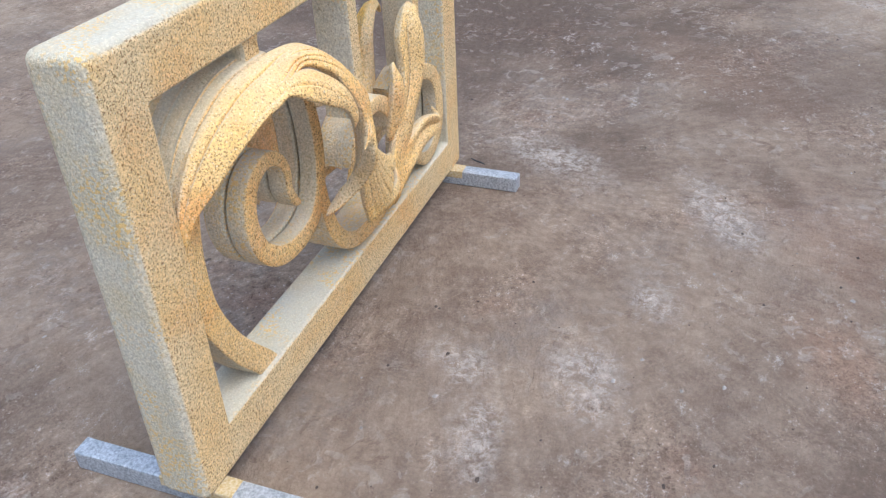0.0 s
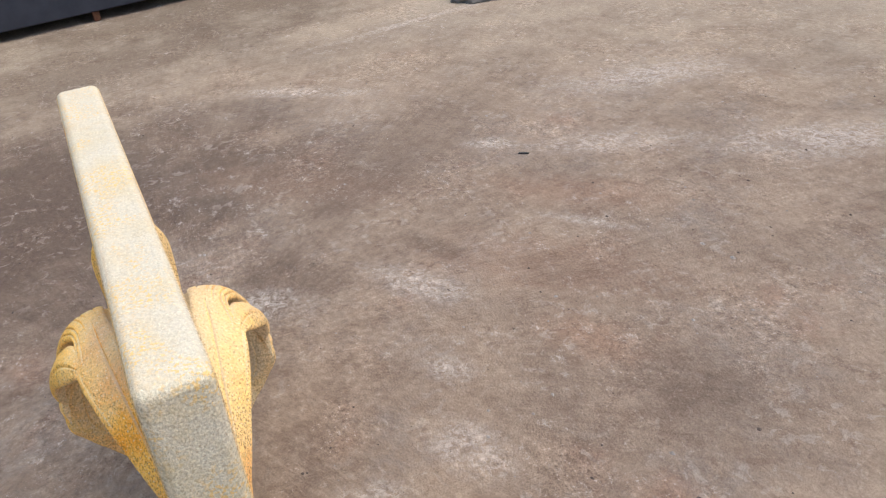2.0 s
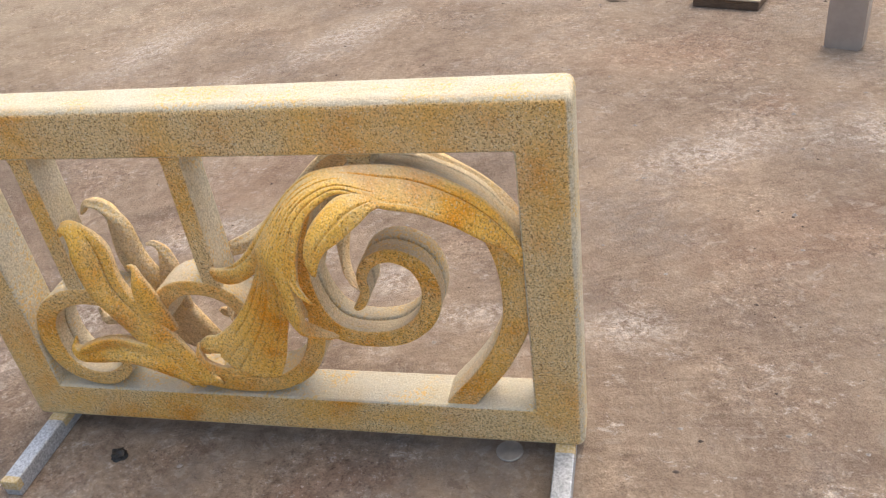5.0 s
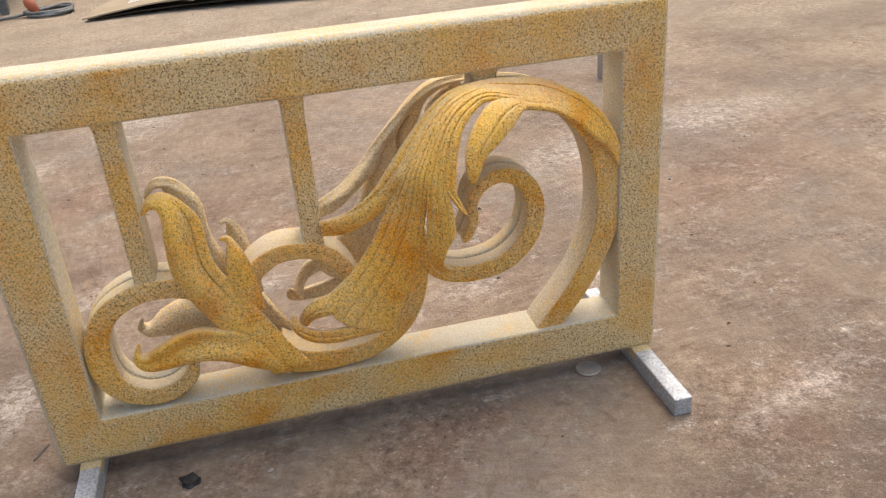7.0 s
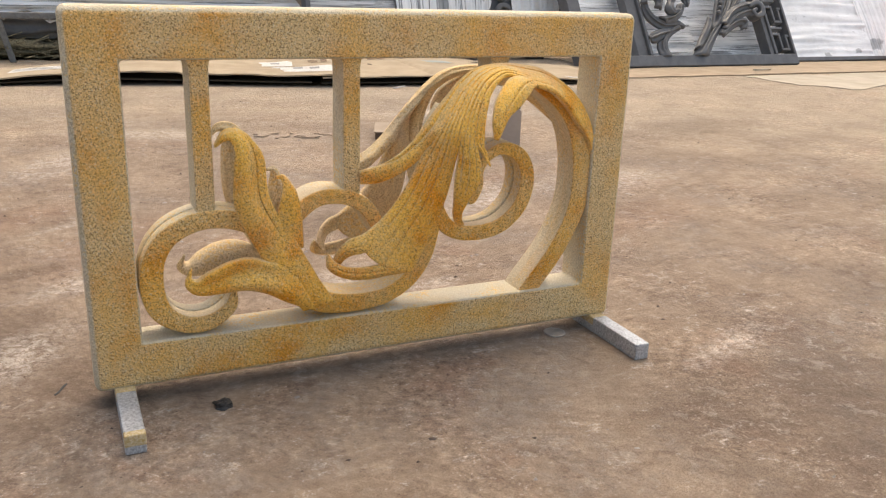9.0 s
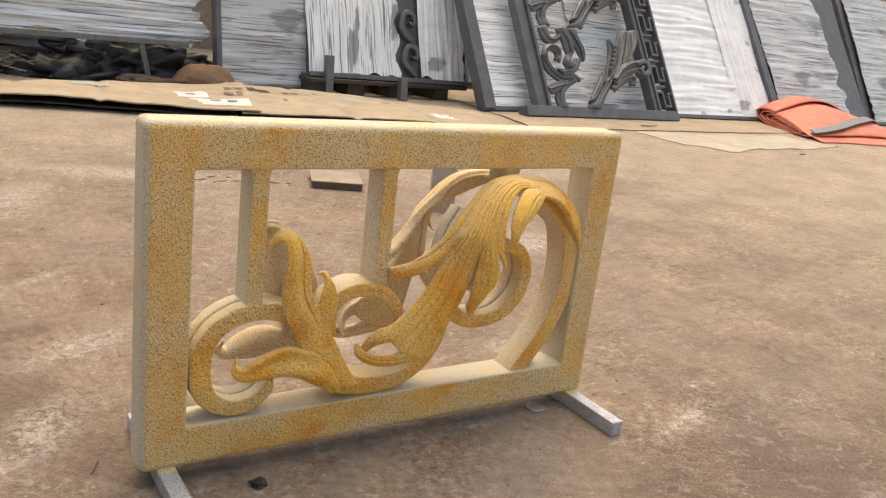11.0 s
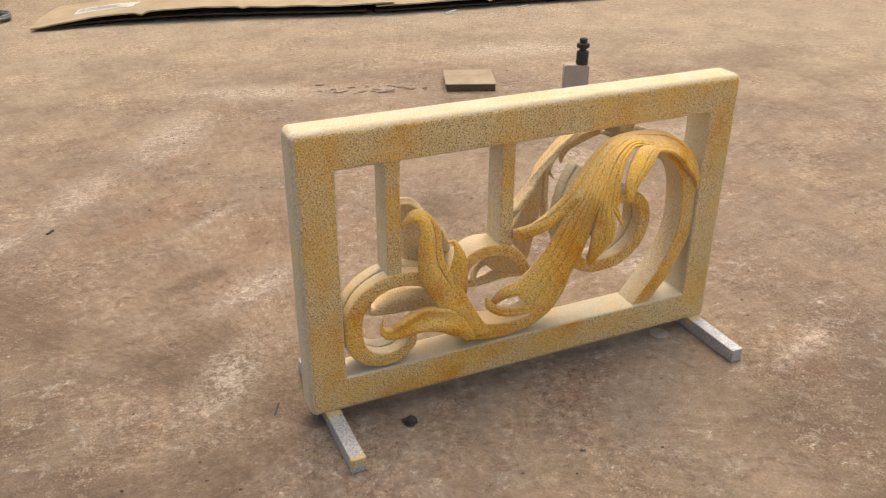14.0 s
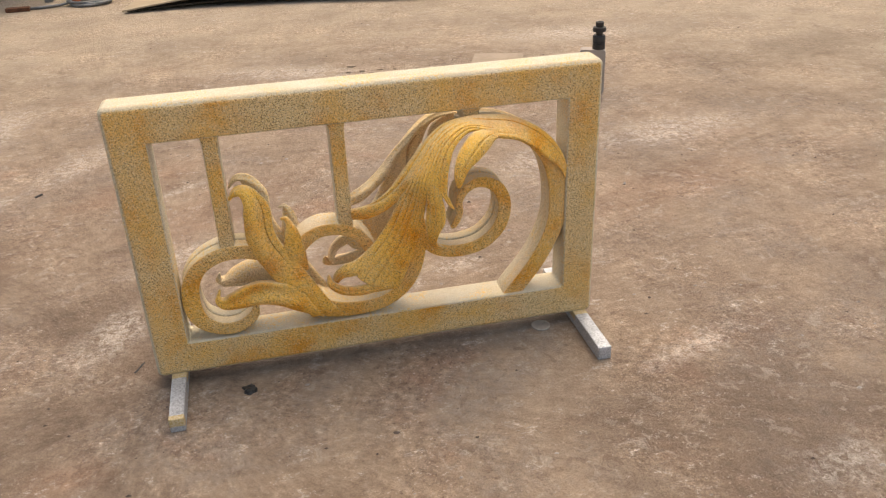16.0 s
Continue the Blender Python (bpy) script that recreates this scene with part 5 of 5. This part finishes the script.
def flat_stack():
    ob = thing("wrapped_stack", "flat stack of panels wound in grey film on a black trolley", "wrapped stack")
    for k, (z0, z1, x0, x1, mat) in enumerate(((0.15, 0.25, -2.4, 1.30, BLACK), (0.25, 0.45, -2.4, 1.52, FILM_ACROSS), (0.45, 0.62, -2.4, 1.44, FILM_ACROSS), (0.62, 0.80, -2.3, 1.50, FILM_LOOSE))):
        bm = bmesh.new()
        rings = []
        for i in range(61):
            x = mixf(x0, x1, i / 60)
            front = [(x, 4.72 + 0.05 * noise.noise(Vector((x * 3, k, j * 0.8))) + 0.02 * k, mixf(z0, z1, j / 6) + (0.03 * noise.noise(Vector((x * 2.2, k * 5, 0))) if j == 0 else 0)) for j in range(7)]
            rings.append(front + [(x, 5.9, z1), (x, 5.9, z0)])
        smooth(part("layer", skin(bm, rings), mat, ob))
    smooth(part("hanging_film", film_sheet(-2.2, 1.50, 0.20, 0.66, 3.3, 0, 0.024, 0.16, 4.685), FILM_ACROSS, ob, "torn end of clear stretch film"))
    for x in (-2.1, -0.9, 0.22):
        part("leg", box(x, x + 0.09, 4.78, 4.86, 0.0, 0.15, 0.004), BLACK, ob)
    part("side_rail", box(-2.4, 1.34, 4.76, 4.84, 0.11, 0.15, 0.004), BLACK, ob)


flat_stack()


def trestle():
    ob = thing("steel_trestle", "grey square-tube steel trestle under the film-wrapped stack", "trestle")
    part("beam", box(-0.30, 1.36, 4.44, 4.49, 0.245, 0.280, 0.004), STEEL, ob)
    for x in (-0.25, 1.070):
        bm = box(-0.017, 0.017, 4.45, 4.484, 0.0, 0.246, 0.004)
        for v in bm.verts:
            v.co.x += x + 0.055 * (1 - v.co.z / 0.246)
        part("leg", bm, STEEL, ob)


trestle()


def heap(name, label, category, centre, size, material, seed, rough=0.35, fine=0.12):
    ob = thing(name, label, category, centre)
    bm = bmesh.new()
    bmesh.ops.create_icosphere(bm, subdivisions=5, radius=1.0)
    for v in bm.verts:
        k = 1 + rough * noise.noise(v.co * 1.5 + Vector((seed, 0, 0))) + fine * noise.noise(v.co * 6 + Vector((0, seed, 0)))
        v.co = Vector((v.co.x * size[0] * k, v.co.y * size[1] * k, max(0.0, v.co.z * size[2] * k)))
    smooth(part("body", bm, material, ob))
    return ob


sheeting = heap("plastic_sheet_heap", "crumpled black plastic sheeting heaped under the trestle", "plastic sheet", (1.02, 4.72, 0), (0.62, 0.26, 0.24), BINLINER, 2.0, 0.5, 0.35)
for at, size, seed in (((-0.38, -0.10, 0), (0.26, 0.16, 0.13), 11.0), ((0.30, -0.08, 0), (0.30, 0.17, 0.16), 13.0), ((-0.05, 0.02, 0.10), (0.34, 0.20, 0.16), 17.0)):
    bm = bmesh.new()
    bmesh.ops.create_icosphere(bm, subdivisions=4, radius=1.0)
    for v in bm.verts:
        k = 1 + 0.5 * noise.noise(v.co * 1.7 + Vector((seed, 0, 0))) + 0.35 * noise.noise(v.co * 5 + Vector((0, seed, 0)))
        v.co = Vector((at[0] + v.co.x * size[0] * k, at[1] + v.co.y * size[1] * k, max(0.0, at[2] + v.co.z * size[2] * k)))
    smooth(part("fold", bm, BINLINER, sheeting))
heap("brown_sack", "rounded brown sack slumped behind the cardboard", "sack", (1.46, 4.42, 0), (0.215, 0.15, 0.150), SACK, 5.0, 0.12, 0.03)
heap("brown_cloth", "low dark brown cloth bundle beside the sack", "cloth", (1.10, 4.34, 0), (0.26, 0.10, 0.065), CLOTH, 9.0, 0.4, 0.15)
heap("straw_heap", "low heap of straw and wood chips behind the cardboard", "straw", (0.02, 4.95, 0), (0.95, 0.35, 0.11), RUBBLE, 7.0, 0.5, 0.5)


def cable_coil():
    ob = thing("cable_coil", "coil of grey cable with an orange grip on the concrete", "cable", (-0.60, 3.72, 0))
    pts = []
    for i in range(110):
        a = i / 110 * 2 * math.pi * 3.2
        r = 0.105 + 0.010 * math.sin(a * 1.7)
        pts.append((r * math.cos(a), 0.8 * r * math.sin(a), 0.010 + 0.007 * (i // 35)))
    pts += [(-0.16, -0.02, 0.010), (-0.24, -0.04, 0.009), (-0.34, -0.05, 0.009)]
    rings = []
    c = np.array(pts)
    d = np.gradient(c, axis=0)
    for p, t in zip(c, d):
        t = Vector(t).normalized()
        s = t.cross(Vector((0, 0, 1))).normalized()
        u = s.cross(t)
        rings.append([tuple(Vector(p) + 0.008 * (s * math.cos(k * math.pi / 3) + u * math.sin(k * math.pi / 3))) for k in range(6)])
    smooth(part("cable", skin(bmesh.new(), rings), STEEL, ob))
    bm = lathe([(0.0, 0.0), (0.022, 0.004), (0.026, 0.05), (0.018, 0.075), (0.0, 0.08)], 14)
    bm.transform(pose(-0.06, 0.0, 0.02, 18, -24, 0))
    smooth(part("grip", bm, ORANGE, ob, "orange rubber grip"))
    part("clamp", box(-0.42, -0.30, -0.075, -0.035, 0.0, 0.022, 0.004), RUST, ob)


cable_coil()


def bench_leg():
    ob = thing("steel_bench", "dark steel work bench with slim grey legs", "bench")
    for x, y in ((-0.86, 3.86), (-2.2, 3.86), (-0.86, 4.5), (-2.2, 4.5)):
        part("leg", box(x, x + 0.04, y, y + 0.04, 0, 0.62, 0.003), STEEL, ob)
    part("top", box(-2.24, -0.78, 3.82, 4.58, 0.62, 0.66, 0.004), STEEL, ob)


bench_leg()


def blue_container():
    ob = thing("steel_container", "dark blue steel box standing on short rusty legs", "container", (-2.83, -0.35, 0), 7)
    part("side", box(-1.2, 0.0, -2.2, 2.0, 0.045, 1.5, 0.006), NAVY, ob)
    for y in (-1.6, 0.55, 1.7):
        part("leg", box(-0.05, -0.015, y, y + 0.03, 0.0, 0.05, 0.003), RUST, ob, "rusty short leg")


blue_container()
heap("grey_rock", "rounded grey rock lying on the concrete", "rock", (-1.88, 1.66, 0), (0.10, 0.13, 0.07), ROCK, 4.0, 0.3, 0.1)
heap("grey_rock", "smaller grey rock beside a larger one", "rock", (-1.80, 2.10, 0), (0.09, 0.07, 0.06), ROCK, 8.0, 0.3, 0.1)


heap("rubber_scrap", "lump of black rubber lying beside the blue steel box", "debris", (-2.74, -0.92, 0), (0.06, 0.11, 0.04), RUBBER, 6.0, 0.3, 0.1)


def closing_wall():
    bm = box(-9, 14, 7.4, 7.6, 0, 3.0)
    tagged(part("wall_north", bm, BOARD), "plain dusty wall closing the yard", "wall", kind="structure")


closing_wall()


# ---- grit on the floor ----
def scatter(name, label, count, material, seed, low, high):
    rng = random.Random(seed)
    vs, fs = [], []
    for _ in range(count):
        x, y = rng.gauss(0.3, 1.1), rng.gauss(0.7, 0.95)
        if -0.02 < x < 0.82 and -0.02 < y < 0.09:
            continue
        r = rng.uniform(low, high) * (0.6 + rng.random() ** 3 * 1.6)
        a = rng.uniform(0, 6.28)
        k = len(vs)
        for j in range(5):
            b = a + j * 1.257 + rng.uniform(-0.3, 0.3)
            q = r * rng.uniform(0.6, 1.2)
            vs.append(((x + q * math.cos(b)) * UNIT, (y + q * 0.7 * math.sin(b)) * UNIT, 0.0))
        vs.append((x * UNIT, y * UNIT, r * rng.uniform(0.35, 0.8) * UNIT))
        fs += [(k + j, k + (j + 1) % 5, k + 5) for j in range(5)]
    me = bpy.data.meshes.new(name)
    me.from_pydata(vs, [], fs)
    me.materials.append(material)
    tagged(new(name, me), label, "grit", kind="stuff")


scatter("pale_chips", "scattered pale stone chips on the concrete", 800, CHIP, 3, 0.0014, 0.0036)
scatter("dark_grit", "scattered dark grit on the concrete", 700, DARKCHIP, 4, 0.0012, 0.0030)


def litter(at, long, wide, turn, material, label):
    ob = thing("litter_scrap", label, "debris", at, turn, group="scraps on the floor")
    bm = box(-long / 2, long / 2, -wide / 2, wide / 2, 0, wide * 0.5)
    bmesh.ops.subdivide_edges(bm, edges=bm.edges[:], cuts=3)
    for v in bm.verts:
        v.co.y += 0.25 * long * math.sin(v.co.x / long * 3)
        v.co.z += 0.15 * wide * (1 + noise.noise(v.co * 300))
    part("scrap", bm, material, ob)


litter((-0.045, 0.075, 0), 0.03, 0.0025, 35, RUBBER, "thin bent black twig lying on the concrete")
litter((-0.38, 0.98, 0), 0.022, 0.006, 20, RUBBER, "small dark flake lying on the concrete")
litter((1.62, 3.0, 0), 0.10, 0.012, 8, LABEL, "thin torn strip of paper lying before the cardboard")
litter((2.05, 2.99, 0), 0.07, 0.010, -12, LABEL, "short torn strip of paper before the cardboard")
litter((4.45, 3.36, 0.010), 0.16, 0.020, -20, PAPER, "torn scrap of paper lying on the cardboard sheet")
litter((4.95, 2.40, 0), 0.05, 0.008, -30, WOOD, "small splinter of wood lying beside the paper")


def straws():
    rng = random.Random(21)
    vs, fs = [], []
    for _ in range(420):
        x, y, z = rng.gauss(0.02, 0.5), rng.gauss(4.72, 0.12), rng.uniform(0.0, 0.10)
        a, tilt, long = rng.uniform(0, 6.28), rng.uniform(-0.4, 0.4), rng.uniform(0.03, 0.10)
        d = Vector((math.cos(a), math.sin(a), tilt)) * long
        side = Vector((-math.sin(a), math.cos(a), 0)) * 0.004
        p = Vector((x, y, z + abs(d.z)))
        k = len(vs)
        for q in (p - d - side, p + d - side, p + d + side, p - d + side, p - d + Vector((0, 0, 0.005)), p + d + Vector((0, 0, 0.005))):
            vs.append(tuple(Vector((q.x, q.y, max(q.z, 0.001))) * UNIT))
        fs += [(k, k + 1, k + 5, k + 4), (k + 4, k + 5, k + 2, k + 3), (k, k + 3, k + 2, k + 1)]
    me = bpy.data.meshes.new("loose_straw")
    me.from_pydata(vs, [], fs)
    me.materials.append(RUBBLE)
    tagged(new("loose_straw", me), "loose pale straw scattered over the heap behind the cardboard", "straw", kind="stuff")


straws()
